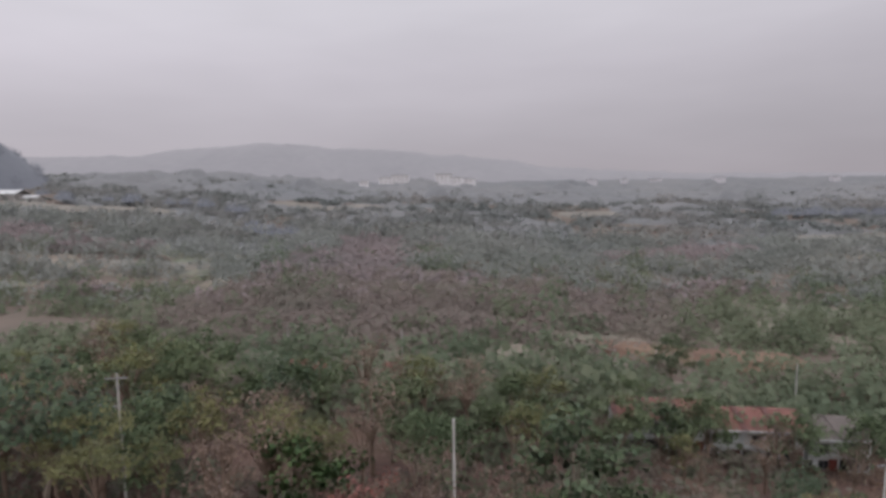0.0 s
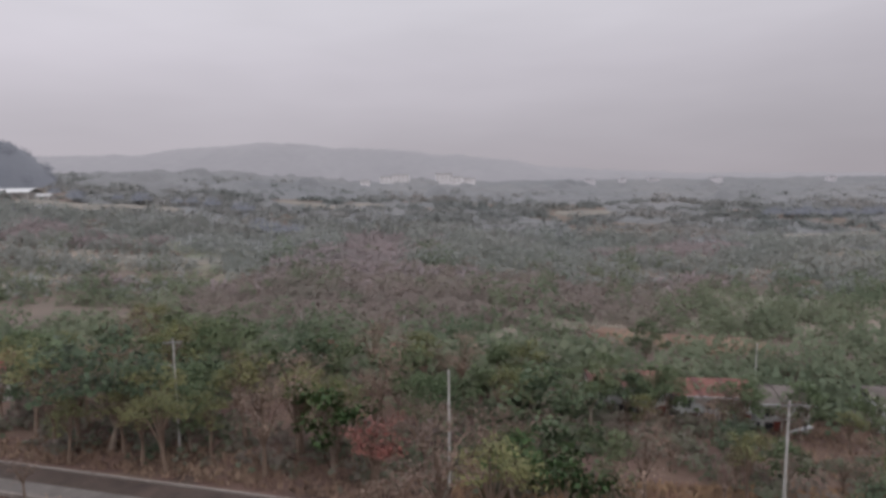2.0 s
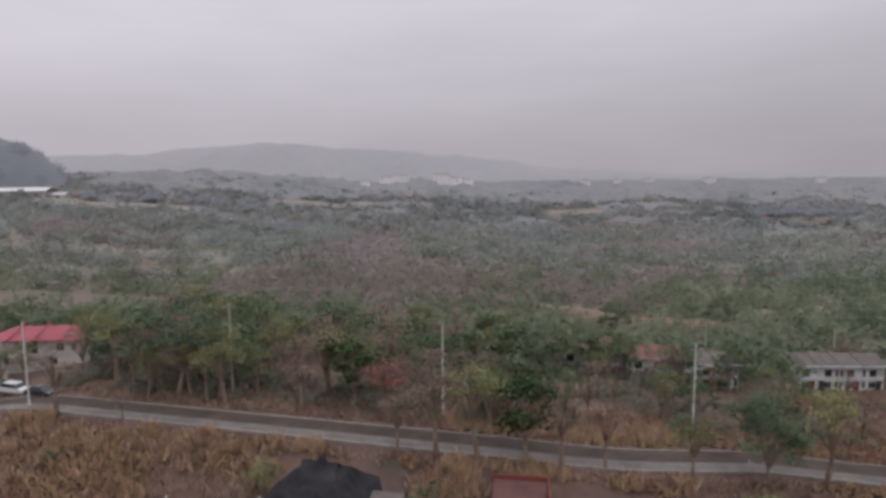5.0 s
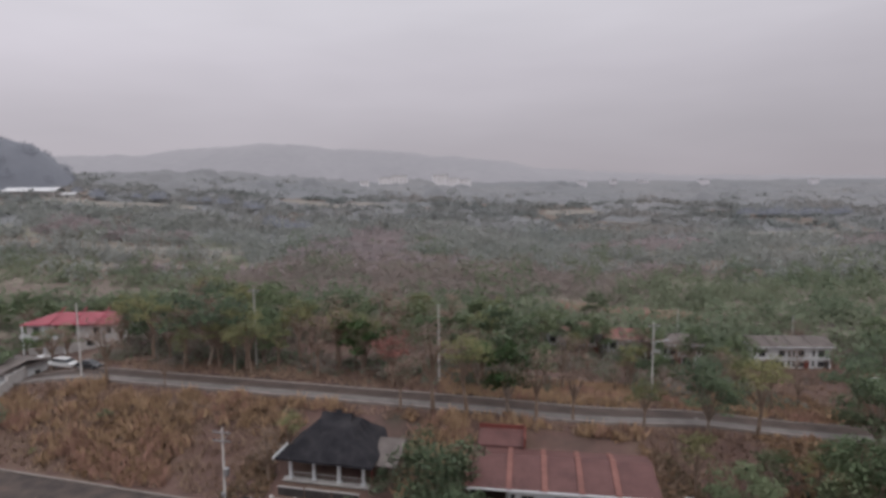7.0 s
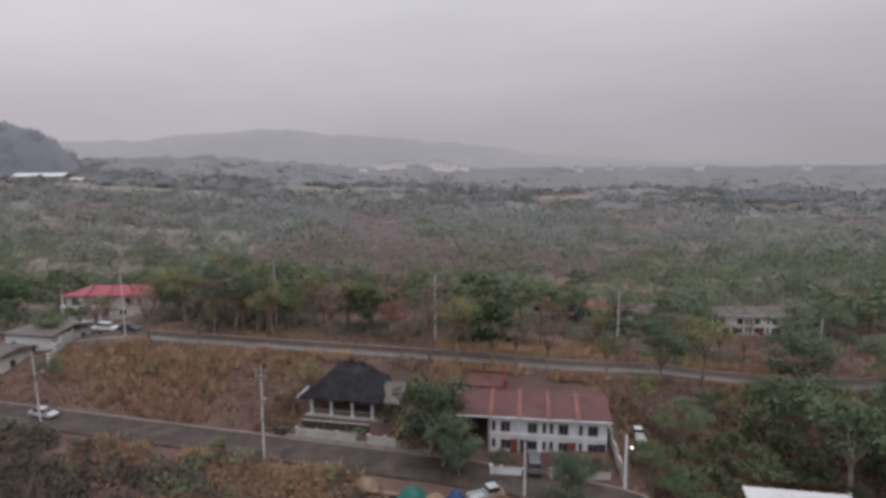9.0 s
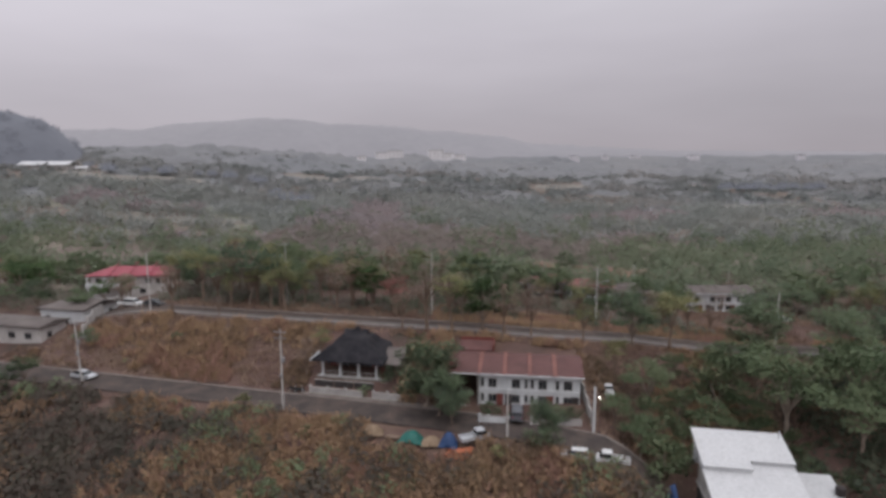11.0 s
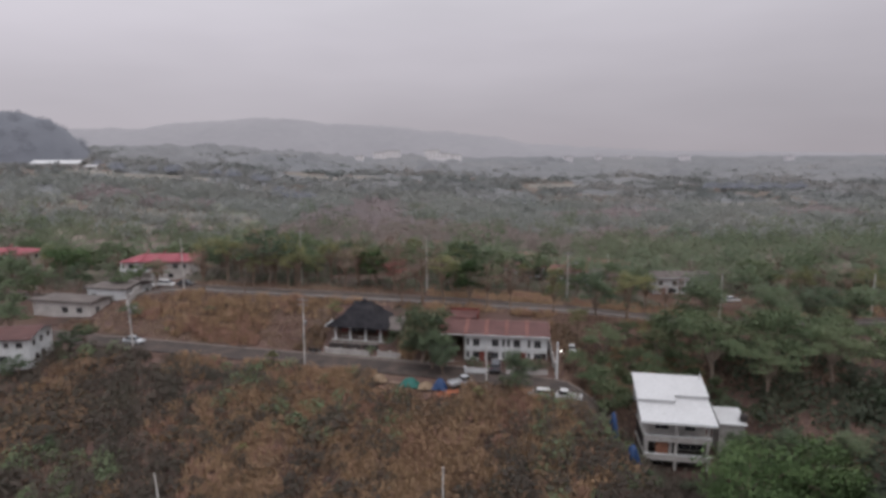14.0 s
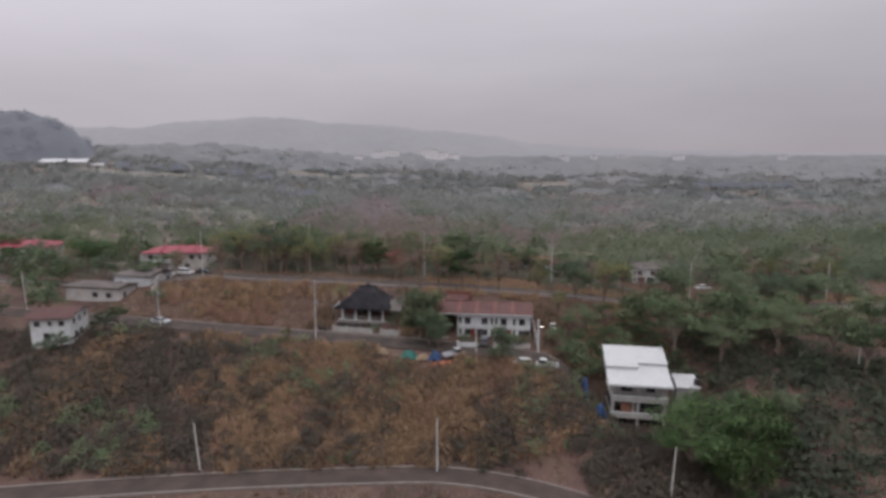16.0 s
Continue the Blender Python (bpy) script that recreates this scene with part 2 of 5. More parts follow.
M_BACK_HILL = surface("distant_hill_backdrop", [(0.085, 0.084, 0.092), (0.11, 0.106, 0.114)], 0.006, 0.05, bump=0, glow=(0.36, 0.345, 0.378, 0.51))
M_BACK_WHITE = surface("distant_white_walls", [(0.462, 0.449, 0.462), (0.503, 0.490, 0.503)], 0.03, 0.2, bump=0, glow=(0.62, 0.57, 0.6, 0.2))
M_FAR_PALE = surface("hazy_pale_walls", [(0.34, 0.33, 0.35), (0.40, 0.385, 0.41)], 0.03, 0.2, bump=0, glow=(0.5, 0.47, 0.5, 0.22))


def lamp_glow(name, strength):
    m = bpy.data.materials.new(name)
    m.use_nodes = True
    b = m.node_tree.nodes["Principled BSDF"]
    b.inputs["Emission Color"].default_value, b.inputs["Emission Strength"].default_value = (1.0, 0.95, 0.85, 1), strength
    return m


M_LAMP = lamp_glow("lit_lamp", 3.0)


def car_paint(name, col):
    return surface(name, [tuple(c * 0.85 for c in col), col], 1.0, 6, rough=0.3, bump=0, spec=0.5)


# ---------------------------------------------------------------- mesh helpers
def thing(name, label, category, m, group="", kind=""):
    ob = tagged(new(name), label, category, group, kind)
    ob.matrix_world = m
    return ob


def part(name, bm, material, parent, label=""):
    """One mesh object under a thing or a part."""
    me = bpy.data.meshes.new(name)
    bm.to_mesh(me)
    bm.free()
    me.materials.append(material)
    ob = new(name, me)
    ob.parent = parent
    return tagged(ob, label)


def box(bm, x0, x1, y0, y1, z0, z1, bevel=0.0):
    made = bmesh.ops.create_cube(bm, size=1, matrix=Matrix.Translation(((x0 + x1) / 2, (y0 + y1) / 2, (z0 + z1) / 2)) @ Matrix.Diagonal((x1 - x0, y1 - y0, z1 - z0, 1)))
    if bevel:
        bmesh.ops.bevel(bm, geom=list({e for v in made["verts"] for e in v.link_edges}), offset=bevel, segments=1, affect="EDGES")
    return bm


def boxes(*sizes, bevel=0.0):
    bm = bmesh.new()
    for s in sizes:
        box(bm, *s, bevel=bevel)
    return bm


def tube(bm, points, radii, sides=8):
    """A tapered tube along points."""
    rings = []
    for i, p in enumerate(points):
        a, b = Vector(points[max(i - 1, 0)]), Vector(points[min(i + 1, len(points) - 1)])
        q = (b - a).to_track_quat("Z", "Y")
        rings.append([bm.verts.new(Vector(p) + q @ Vector((radii[i] * math.cos(k * math.tau / sides), radii[i] * math.sin(k * math.tau / sides), 0))) for k in range(sides)])
    for r, s in zip(rings, rings[1:]):
        for k in range(sides):
            bm.faces.new((r[k], r[(k + 1) % sides], s[(k + 1) % sides], s[k]))
    bm.faces.new(rings[0][::-1])
    bm.faces.new(rings[-1])
    return bm


def prism(bm, outline, x0, x1):
    """An outline in (y, z) drawn out along x."""
    a = [bm.verts.new((x0, y, z)) for y, z in outline]
    b = [bm.verts.new((x1, y, z)) for y, z in outline]
    n = len(outline)
    bm.faces.new(a[::-1])
    bm.faces.new(b)
    for i in range(n):
        bm.faces.new((a[i], a[(i + 1) % n], b[(i + 1) % n], b[i]))
    bmesh.ops.recalc_face_normals(bm, faces=bm.faces)
    return bm


def mesh_object(name, verts, faces, material, smooth=False):
    me = bpy.data.meshes.new(name)
    me.from_pydata(verts, [], faces)
    me.materials.append(material)
    if smooth:
        me.polygons.foreach_set("use_smooth", [True] * len(me.polygons))
    me.update()
    return new(name, me)


def quads_object(name, corners, material, soft=None):
    """corners: an array (n, 4, 3) of separate quads; soft: a shading normal for each."""
    n = len(corners)
    me = bpy.data.meshes.new(name)
    me.vertices.add(4 * n)
    me.vertices.foreach_set("co", corners.reshape(-1).astype(np.float32))
    me.loops.add(4 * n)
    me.loops.foreach_set("vertex_index", np.arange(4 * n, dtype=np.int32))
    me.polygons.add(n)
    me.polygons.foreach_set("loop_start", np.arange(0, 4 * n, 4, dtype=np.int32))
    me.update(calc_edges=True)
    if soft is not None:
        me.polygons.foreach_set("use_smooth", np.ones(n, dtype=bool))
        me.normals_split_custom_set_from_vertices(np.repeat(soft, 4, axis=0).astype(np.float32))
    me.materials.append(material)
    return new(name, me)


# ---------------------------------------------------------------- the lie of the land
def sm(a,b,x):
    """A smooth step from a to b."""
    t=max(0.0,min(1.0,(x-a)/(b-a))); return t*t*(3-2*t)
def y_low(x):
    return -18.3-0.0045*min(x+8,0)**2*0.25-0.014*max(x+2,0)**2+0.0
def y_mid(x):
    return 11.8-0.30*x-0.006*max(x-2,0)**2
def y_up(x):
    return 36.4-0.27*x if x<8 else 34.24-0.27*(x-8)*(1-sm(8,40,x))-0.02*(x-8)+1.1*sm(8,45,x)
def h(x,y):
    zu=10-5.6*sm(8,70,x)-4.5*sm(-52,-85,x)
    zm=3-8.5*sm(22,36,x)+5.0*sm(44,62,x)
    a=y_low(x)+5; b=max(y_mid(x),a+6); c=b+6.5; d=max(y_up(x)-0.5,c+4)
    if y<a: return -7.2
    if y<b: return -7.2+(zm+7.2)*(0.35*sm(a,b,y)+0.65*(y-a)/(b-a))
    if y<c: return zm
    if y<d:
        k=(y-c)/(d-c); return zm+(zu-zm)*(0.5*k+0.5*sm(0,1,k))
    z=zu
    e=y-d-6
    if e>0:
        z-=2.2*sm(0,40,e)
        z+=8*sm(180,520,y)+20*sm(330,800,y)+8*sm(800,2300,y)+15*sm(10,-230,x)*sm(130,360,y)*(1-0.6*sm(500,1500,y))
        z+=4*sm(-60,-200,x)*sm(60,150,y)+6*sm(-210,-290,x)*sm(250,380,y)
    return z

def at(x, y, turn=0.0, up=0.0, scale=1.0):
    """A pose on the ground."""
    return pose(x, y, h(x, y) + up, 0, 0, turn) @ Matrix.Diagonal((scale, scale, scale, 1))


def spread(start, fine_to, step, end, growth):
    out, s = [start], step
    while out[-1] < end:
        if out[-1] >= fine_to:
            s *= growth
        out.append(out[-1] + s)
    return out


xs = spread(0, 115, 2.2, 4200, 1.13)
xs = [-x for x in xs[:0:-1]] + xs
ys = spread(-70, 130, 2.0, 3900, 1.10)
ys = [-70 - 25 * k for k in (40, 20, 10, 6, 4, 2, 1)] + ys
gv = []
for y in ys:
    for x in xs:
        rough_ = 0.0
        on_road = abs(y - y_up(x) - 2.6) < 4.5 or (-75 < x < 30 and abs(y - y_mid(x) - 3.2) < 5.0) or abs(y - y_low(x) - 2.2) < 4.2
        if not on_road:
            rough_ = 0.35 * noise.noise((x * 0.13, y * 0.13, 3.0)) + (0.0 if y < 140 else 2.2 * noise.noise((x * 0.012, y * 0.012, 7.0)))
        gv.append((x, y, h(x, y) + rough_ - (0.12 if on_road else 0.0)))
nx = len(xs)
gf = [(j * nx + i, j * nx + i + 1, (j + 1) * nx + i + 1, (j + 1) * nx + i) for j in range(len(ys) - 1) for i in range(nx - 1)]
ground = mesh_object("ground", gv, gf, M_GROUND, True)
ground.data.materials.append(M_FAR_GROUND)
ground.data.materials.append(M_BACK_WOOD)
# faces farther off take the hazed, then the faintly glowing material
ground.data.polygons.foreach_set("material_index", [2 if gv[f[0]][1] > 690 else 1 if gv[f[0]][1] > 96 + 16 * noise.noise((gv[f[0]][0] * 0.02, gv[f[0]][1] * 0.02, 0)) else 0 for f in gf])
tagged(ground, "dry red-brown earth and grass falling in terraces", "ground", kind="structure")


def road(name, label, centre, x0, x1, width, material, kerbs, step=2.0, lane=False):
    """A slab that follows the land along the line centre(x), with raised kerbs as parts."""
    n = int((x1 - x0) / step)
    line = [Vector((x0 + i * (x1 - x0) / n, centre(x0 + i * (x1 - x0) / n), 0)) for i in range(n + 1)]
    side = []
    for i in range(n + 1):
        d = line[min(i + 1, n)] - line[max(i - 1, 0)]
        side.append(Vector((-d.y, d.x, 0)).normalized())

    def strip(nm, a, b, low, high, mat):
        vv, ff = [], []
        for i in range(n + 1):
            z = h(line[i].x, line[i].y)
            for off, dz in ((a, low), (a, high), (b, high), (b, low)):
                p = line[i] + side[i] * off
                vv.append((p.x, p.y, z + dz))
        for i in range(n):
            for k in range(4):
                ff.append((4 * i + k, 4 * i + (k + 1) % 4, 4 * i + 4 + (k + 1) % 4, 4 * i + 4 + k))
        ff += [(0, 1, 2, 3), (4 * n + 3, 4 * n + 2, 4 * n + 1, 4 * n)]
        return mesh_object(nm, vv, ff, mat)
    slab = tagged(strip(name, -width / 2, width / 2, -0.4, 0.04, material), label, "road", kind="structure")
    # darker far half: asphalt, with soil shadow put into its colour
    if lane:
        ln = strip("shaded_asphalt_lane", -0.2, width / 2 - 0.05, -0.02, 0.046, M_LANE)
        ln.parent = slab
    for k in kerbs:
        kb = strip("kerb", k * width / 2 + (0.01 if k > 0 else -0.31), k * width / 2 + (0.31 if k > 0 else -0.01), -0.4, 0.2, M_KERB)
        kb.parent = slab
    return slab


road("road", "pale worn concrete road between rows of trees", lambda x: y_up(x) + 2.6, -150, 150, 4.8, M_CONCRETE_ROAD, (-1, 1), lane=True)
road("road_1", "dark dusty asphalt street past the houses", lambda x: y_mid(x) + 3.2, -110, 29, 5.8, M_ASPHALT, (1,))
road("road_2", "dusty grey curving road with concrete kerbs", lambda x: y_low(x) + 2.2, -95, 40, 4.2, M_LANE, (-1, 1))


# ---------------------------------------------------------------- distance: hills, woods, far buildings
def ridge_mesh(name, label, knots, y0, depth, base, material, bumps, x0, x1, step):
    """A range of hills: a smooth crest through a few heights, falling to its foot on both sides."""
    def crest(x):
        for (xa, za), (xb, zb) in zip(knots, knots[1:]):
            if xa <= x <= xb:
                return za + (zb - za) * sm(0, 1, (x - xa) / (xb - xa))
        return knots[0][1] if x < knots[0][0] else knots[-1][1]
    n, rows_ = int((x1 - x0) / step), 13
    vv = []
    for j in range(rows_):
        k = j / (rows_ - 1)
        for i in range(n + 1):
            x = x0 + i * step
            up = math.sin(min(k, 1.0) * math.pi) ** 0.8
            z = base + (crest(x) - base) * up
            z += bumps * (noise.noise((x * 0.02, k * 9, 1)) + 0.8 * noise.noise((x * 0.07, k * 23, 5))) * (0.3 + up)
            vv.append((x, y0 + depth * (k - 0.5) * 2, z))
    ff = [(j * (n + 1) + i, j * (n + 1) + i + 1, (j + 1) * (n + 1) + i + 1, (j + 1) * (n + 1) + i) for j in range(rows_ - 1) for i in range(n)]
    return tagged(mesh_object(name, vv, ff, material, True), label, "backdrop", kind="structure")


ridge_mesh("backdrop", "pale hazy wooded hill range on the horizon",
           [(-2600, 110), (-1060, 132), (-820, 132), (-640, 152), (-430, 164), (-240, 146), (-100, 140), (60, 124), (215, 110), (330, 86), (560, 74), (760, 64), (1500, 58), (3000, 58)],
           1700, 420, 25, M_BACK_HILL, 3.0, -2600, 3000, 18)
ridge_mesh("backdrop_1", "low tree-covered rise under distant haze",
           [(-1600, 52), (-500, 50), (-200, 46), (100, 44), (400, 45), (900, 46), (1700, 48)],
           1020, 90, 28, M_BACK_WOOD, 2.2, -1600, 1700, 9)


def clumps(centres, sizes, per, leaf, flat=0.75, seed=1, dome=0.0, lift=0.25):
    """Leafy clumps as loose quads: for each centre (n, 3) with radius, `per` leaf sprays over its shell. Returns corners and rounded shading normals."""
    rng = np.random.default_rng(seed)
    n = len(centres)
    d = rng.normal(size=(n, per, 3))
    d /= np.linalg.norm(d, axis=2, keepdims=True)
    d[:, :, 2] = np.abs(d[:, :, 2]) * (1 - dome) + d[:, :, 2] * dome
    r = sizes[:, None] * rng.uniform(0.55, 1.12, (n, per))
    c = centres[:, None, :] + d * r[:, :, None] * np.array([1, 1, flat])
    soft = d * 0.55 + rng.normal(size=d.shape) * 0.22 + np.array([0, 0, 0.55 + 0.3 * lift])
    soft /= np.linalg.norm(soft, axis=2, keepdims=True)
    nrm = d + rng.normal(size=d.shape) * 0.5 + np.array([0, -0.15, lift])
    nrm /= np.linalg.norm(nrm, axis=2, keepdims=True)
    nrm *= np.where((nrm * np.array([0, -0.8, 0.6])).sum(2, keepdims=True) < 0, -1, 1)
    a = np.cross(nrm, rng.normal(size=d.shape))
    a /= np.linalg.norm(a, axis=2, keepdims=True)
    b = np.cross(nrm, a)
    s = (leaf * sizes)[:, None, None] * rng.uniform(0.6, 1.35, (n, per, 1))
    a, b = a * s, b * s * rng.uniform(0.5, 0.9, (n, per, 1))
    bow = nrm * s * 0.25
    return np.stack([c - a - bow, c - b, c + a - bow, c + b], 2).reshape(-1, 4, 3), soft.reshape(-1, 3)


def leafy(name, made, material):
    return quads_object(name, made[0], material, made[1])


def canopy(name, label, y0, y1, r, tall, material, mask, spread_x, seed, step=0.34):
    """A closed roof of rounded tree crowns seen from far off, as one uneven sheet over the land."""
    rows_, y = [], y0
    while y < y1:
        rows_.append(y)
        y += r * step * (1 + 0.5 * (y - y0) / (y1 - y0))
    n = int(2 * spread_x(y1) / (r * step * 1.4))
    vv = []
    for y in rows_:
        wide = spread_x(y)
        for i in range(n + 1):
            x = -wide + 2 * wide * i / n
            d1 = noise.voronoi((x / r + 0.4 * noise.noise((x / r, y / r, seed)), y / r, seed * 1.7))[0][0]
            big = 0.65 + 0.7 * noise.noise((x * 0.02, y * 0.02, seed))
            k = max(0.0, 1 - d1 * d1 * 1.3) ** 0.5
            m = mask(x, y) * sm(y0, y0 + 14, y) * sm(y1, y1 - 20, y)
            (d2, *_), (c2, *_) = noise.voronoi((x / (r * 4.5), y / (r * 4.5), seed * 3.1))
            lone = max(0.0, 1 - (d2 / 0.32) ** 2) ** 0.5 if noise.cell((c2[0] * 7.3, c2[1] * 5.1, seed)) > 0.05 else 0.0
            k += 0.9 * lone
            z = h(x, y) - 1.6 + m * (1.2 + tall * big * k + 0.25 * tall * noise.noise((x * 1.7 / r, y * 1.7 / r, seed + 3)))
            vv.append((x, y, z))
    ff = [(j * (n + 1) + i, j * (n + 1) + i + 1, (j + 1) * (n + 1) + i + 1, (j + 1) * (n + 1) + i) for j in range(len(rows_) - 1) for i in range(n)]
    return tagged(mesh_object(name, vv, ff, material, True), label, "woods", kind="stuff")


rng = np.random.default_rng(11)


def scatter(n, x0, x1, y0, y1, keep):
    """Points on the land, thinned by keep(x, y)."""
    out = []
    while len(out) < n:
        x, y = rng.uniform(x0, x1), rng.uniform(y0, y1)
        if keep(x, y):
            out.append((x, y, h(x, y)))
    return np.array(out)


def patch(x, y, s, k):
    return noise.noise((x * s, y * s, k))


def grove(s, k, cut):
    return lambda x, y: sm(cut - 0.12, cut + 0.12, noise.noise((x * s, y * s, k)))


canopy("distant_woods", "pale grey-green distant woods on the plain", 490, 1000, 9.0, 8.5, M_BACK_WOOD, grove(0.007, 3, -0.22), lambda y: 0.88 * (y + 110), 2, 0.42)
canopy("far_woods", "haze-toned grey-green woods beyond the valley", 262, 530, 5.2, 3.0, M_WOOD_FAR, grove(0.012, 5, -0.2), lambda y: 0.88 * (y + 110), 3, 0.5)
canopy("valley_canopy", "haze-toned brown and grey-green thicket filling the valley", 88, 295, 3.4, 1.8, M_SCRUB_MID, grove(0.022, 1, -0.34), lambda y: 0.88 * (y + 110), 5, 0.5)


# the wooded knoll on the left horizon
kv, kf = [], []
for j in range(31):
    r_ = j / 30
    for i in range(150):
        a_ = i * math.tau / 150
        x_, y_ = -428 + 124 * r_ * math.cos(a_), 470 + 72 * r_ * math.sin(a_)
        d_ = noise.voronoi((x_ / 11, y_ / 11, 2.0))[0][0]
        kv.append((x_, y_, 27 + 50 * (1 - r_ ** 5.5) + 7.0 * max(0.0, 1 - d_ * d_) ** 0.5 + 2.0 * noise.noise((x_ * 0.05, y_ * 0.05, 4))))
kf = [(j * 150 + i, j * 150 + (i + 1) % 150, (j + 1) * 150 + (i + 1) % 150, (j + 1) * 150 + i) for j in range(30) for i in range(150)]
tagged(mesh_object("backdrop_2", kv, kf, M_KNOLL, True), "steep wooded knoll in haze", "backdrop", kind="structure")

# these crowns share the knoll's haze glow
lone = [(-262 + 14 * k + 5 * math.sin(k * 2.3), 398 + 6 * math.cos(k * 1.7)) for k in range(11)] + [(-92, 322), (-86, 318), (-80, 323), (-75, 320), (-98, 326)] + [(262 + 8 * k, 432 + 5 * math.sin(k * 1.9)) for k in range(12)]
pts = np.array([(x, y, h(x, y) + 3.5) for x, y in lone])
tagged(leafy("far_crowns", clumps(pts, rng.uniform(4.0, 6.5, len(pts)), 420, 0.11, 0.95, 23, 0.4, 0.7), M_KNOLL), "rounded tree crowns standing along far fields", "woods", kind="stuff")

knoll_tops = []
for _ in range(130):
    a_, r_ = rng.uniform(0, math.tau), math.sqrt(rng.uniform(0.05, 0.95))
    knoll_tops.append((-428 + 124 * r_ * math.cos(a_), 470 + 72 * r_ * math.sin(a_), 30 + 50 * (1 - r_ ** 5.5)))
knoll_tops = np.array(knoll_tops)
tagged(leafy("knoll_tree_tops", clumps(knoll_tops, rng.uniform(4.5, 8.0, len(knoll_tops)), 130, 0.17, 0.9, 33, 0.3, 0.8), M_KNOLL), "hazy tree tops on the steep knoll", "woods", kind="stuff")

# scrub and trees of the valley: dry brown thicket in the middle, greener woods towards one side
def sprays(centres, radii, heights, per, leaf, seed):
    """Loose crowns seen from afar: leaf sprays through uneven domes, shaded softly from above."""
    g = np.random.default_rng(seed)
    n = len(centres)
    d = g.normal(size=(n, per, 3))
    d /= np.linalg.norm(d, axis=2, keepdims=True)
    d[:, :, 2] = np.abs(d[:, :, 2])
    lobes = 1 + 0.28 * np.sin(3 * np.arctan2(d[:, :, 1], d[:, :, 0]) + g.uniform(0, 6.3, (n, 1))) * (1 - d[:, :, 2])
    r = g.uniform(0.35, 1.0, (n, per)) ** 0.45 * lobes
    c = centres[:, None, :] + d * r[:, :, None] * np.stack([radii, radii, heights], 1)[:, None, :]
    soft = d * 0.3 + g.normal(size=d.shape) * 0.09 + np.array([0, 0, 0.8])
    soft /= np.linalg.norm(soft, axis=2, keepdims=True)
    nrm = d * 0.6 + g.normal(size=d.shape) * 0.6 + np.array([0, -0.25, 0.45])
    nrm /= np.linalg.norm(nrm, axis=2, keepdims=True)
    nrm *= np.where((nrm * np.array([0, -0.8, 0.6])).sum(2, keepdims=True) < 0, -1, 1)
    u = np.cross(nrm, g.normal(size=d.shape))
    u /= np.linalg.norm(u, axis=2, keepdims=True)
    v = np.cross(nrm, u)
    s = leaf * (0.6 + 0.4 * radii / radii.mean())[:, None, None] * g.uniform(0.55, 1.3, (n, per, 1))
    u, v = u * s, v * s * g.uniform(0.5, 0.9, (n, per, 1))
    return np.stack([c - u, c - v, c + u, c + v], 2).reshape(-1, 4, 3), soft.reshape(-1, 3)


CLEARINGS = ((54, 121, 30, 9, -3), (-112, 150, 34, 12, 4), (-100, 205, 52, 7, 6), (-150, 238, 60, 8, 5), (205, 262, 60, 8, 4), (110, 182, 22, 5, 3), (-215, 372, 70, 16, 4), (235, 335, 62, 14, 5), (-80, 480, 60, 18, -3), (130, 470, 34, 24, 0), (10, 300, 30, 6, 0))


def in_clearing(x, y):
    for cx, cy, a, b, turn in CLEARINGS:
        k = radians(turn)
        u, v = (x - cx) * math.cos(k) + (y - cy) * math.sin(k), (y - cy) * math.cos(k) - (x - cx) * math.sin(k)
        if (u / a) ** 2 + (v / b) ** 2 < 1 + 0.5 * patch(x, y, 0.07, 6):
            return True
    return False


def greenness(x, y):
    """0 in the dry brown thicket, 1 in the green woods."""
    dry = sm(95, 20, abs(x - 2 - 0.06 * (y - 100))) * sm(265, 215, y)
    return 0.80 - 0.66 * dry + 0.55 * sm(128, 98, y) + 1.1 * patch(x, y, 0.016, 41) + 0.35 * patch(x, y, 0.05, 42)


def in_valley(x, y):
    return y > y_up(x) + 34 + 12 * patch(x, y, 0.03, 9) and abs(x) < 0.84 * (y + 112) and not in_clearing(x, y)


def cover(name, label, n, y0, y1, keep, r_lo, r_hi, tall, per, leaf, material, seed, category="scrub"):
    """Strews crowns over a stretch of the valley, evenly for the eye: sparser with distance."""
    wide = 0.84 * (y1 + 112)
    pts = scatter(n, -wide, wide, y0, y1, keep)
    r = rng.uniform(r_lo, r_hi, len(pts)) * np.where(rng.random(len(pts)) < 0.12, 1.5, 1.0)
    tagged(leafy(name, sprays(pts + np.array([0, 0, 0.2]), r, r * tall * rng.uniform(0.8, 1.3, len(pts)), per, leaf, seed), material), label, category, kind="stuff")


cover("valley_scrub", "dry brown thicket filling the valley", 2100, 70, 235, lambda x, y: in_valley(x, y) and rng.random() < sm(235, 150, y) and greenness(x, y) < 0.55, 1.5, 3.6, 1.2, 48, 0.44, M_BROWN_BUSH, 5)
cover("valley_scrub_far", "dry brown thicket on the far side of the valley", 1400, 145, 300, lambda x, y: in_valley(x, y) and rng.random() < sm(150, 230, y) and greenness(x, y) < 0.5, 2.2, 4.8, 0.9, 38, 0.72, M_BROWN_HAZE, 6)
cover("valley_crowns", "dull green trees and bushes in the valley", 1000, 72, 235, lambda x, y: in_valley(x, y) and rng.random() < sm(235, 150, y) and greenness(x, y) > 0.5, 2.3, 5.4, 1.35, 100, 0.52, M_CROWN_MID, 13, "woods")
cover("valley_crowns_far", "dull green woods on the far side of the valley", 1600, 145, 335, lambda x, y: in_valley(x, y) and rng.random() < sm(150, 230, y) and greenness(x, y) > 0.45, 3.0, 6.8, 1.15, 62, 0.75, M_CROWN_HAZE, 14, "woods")
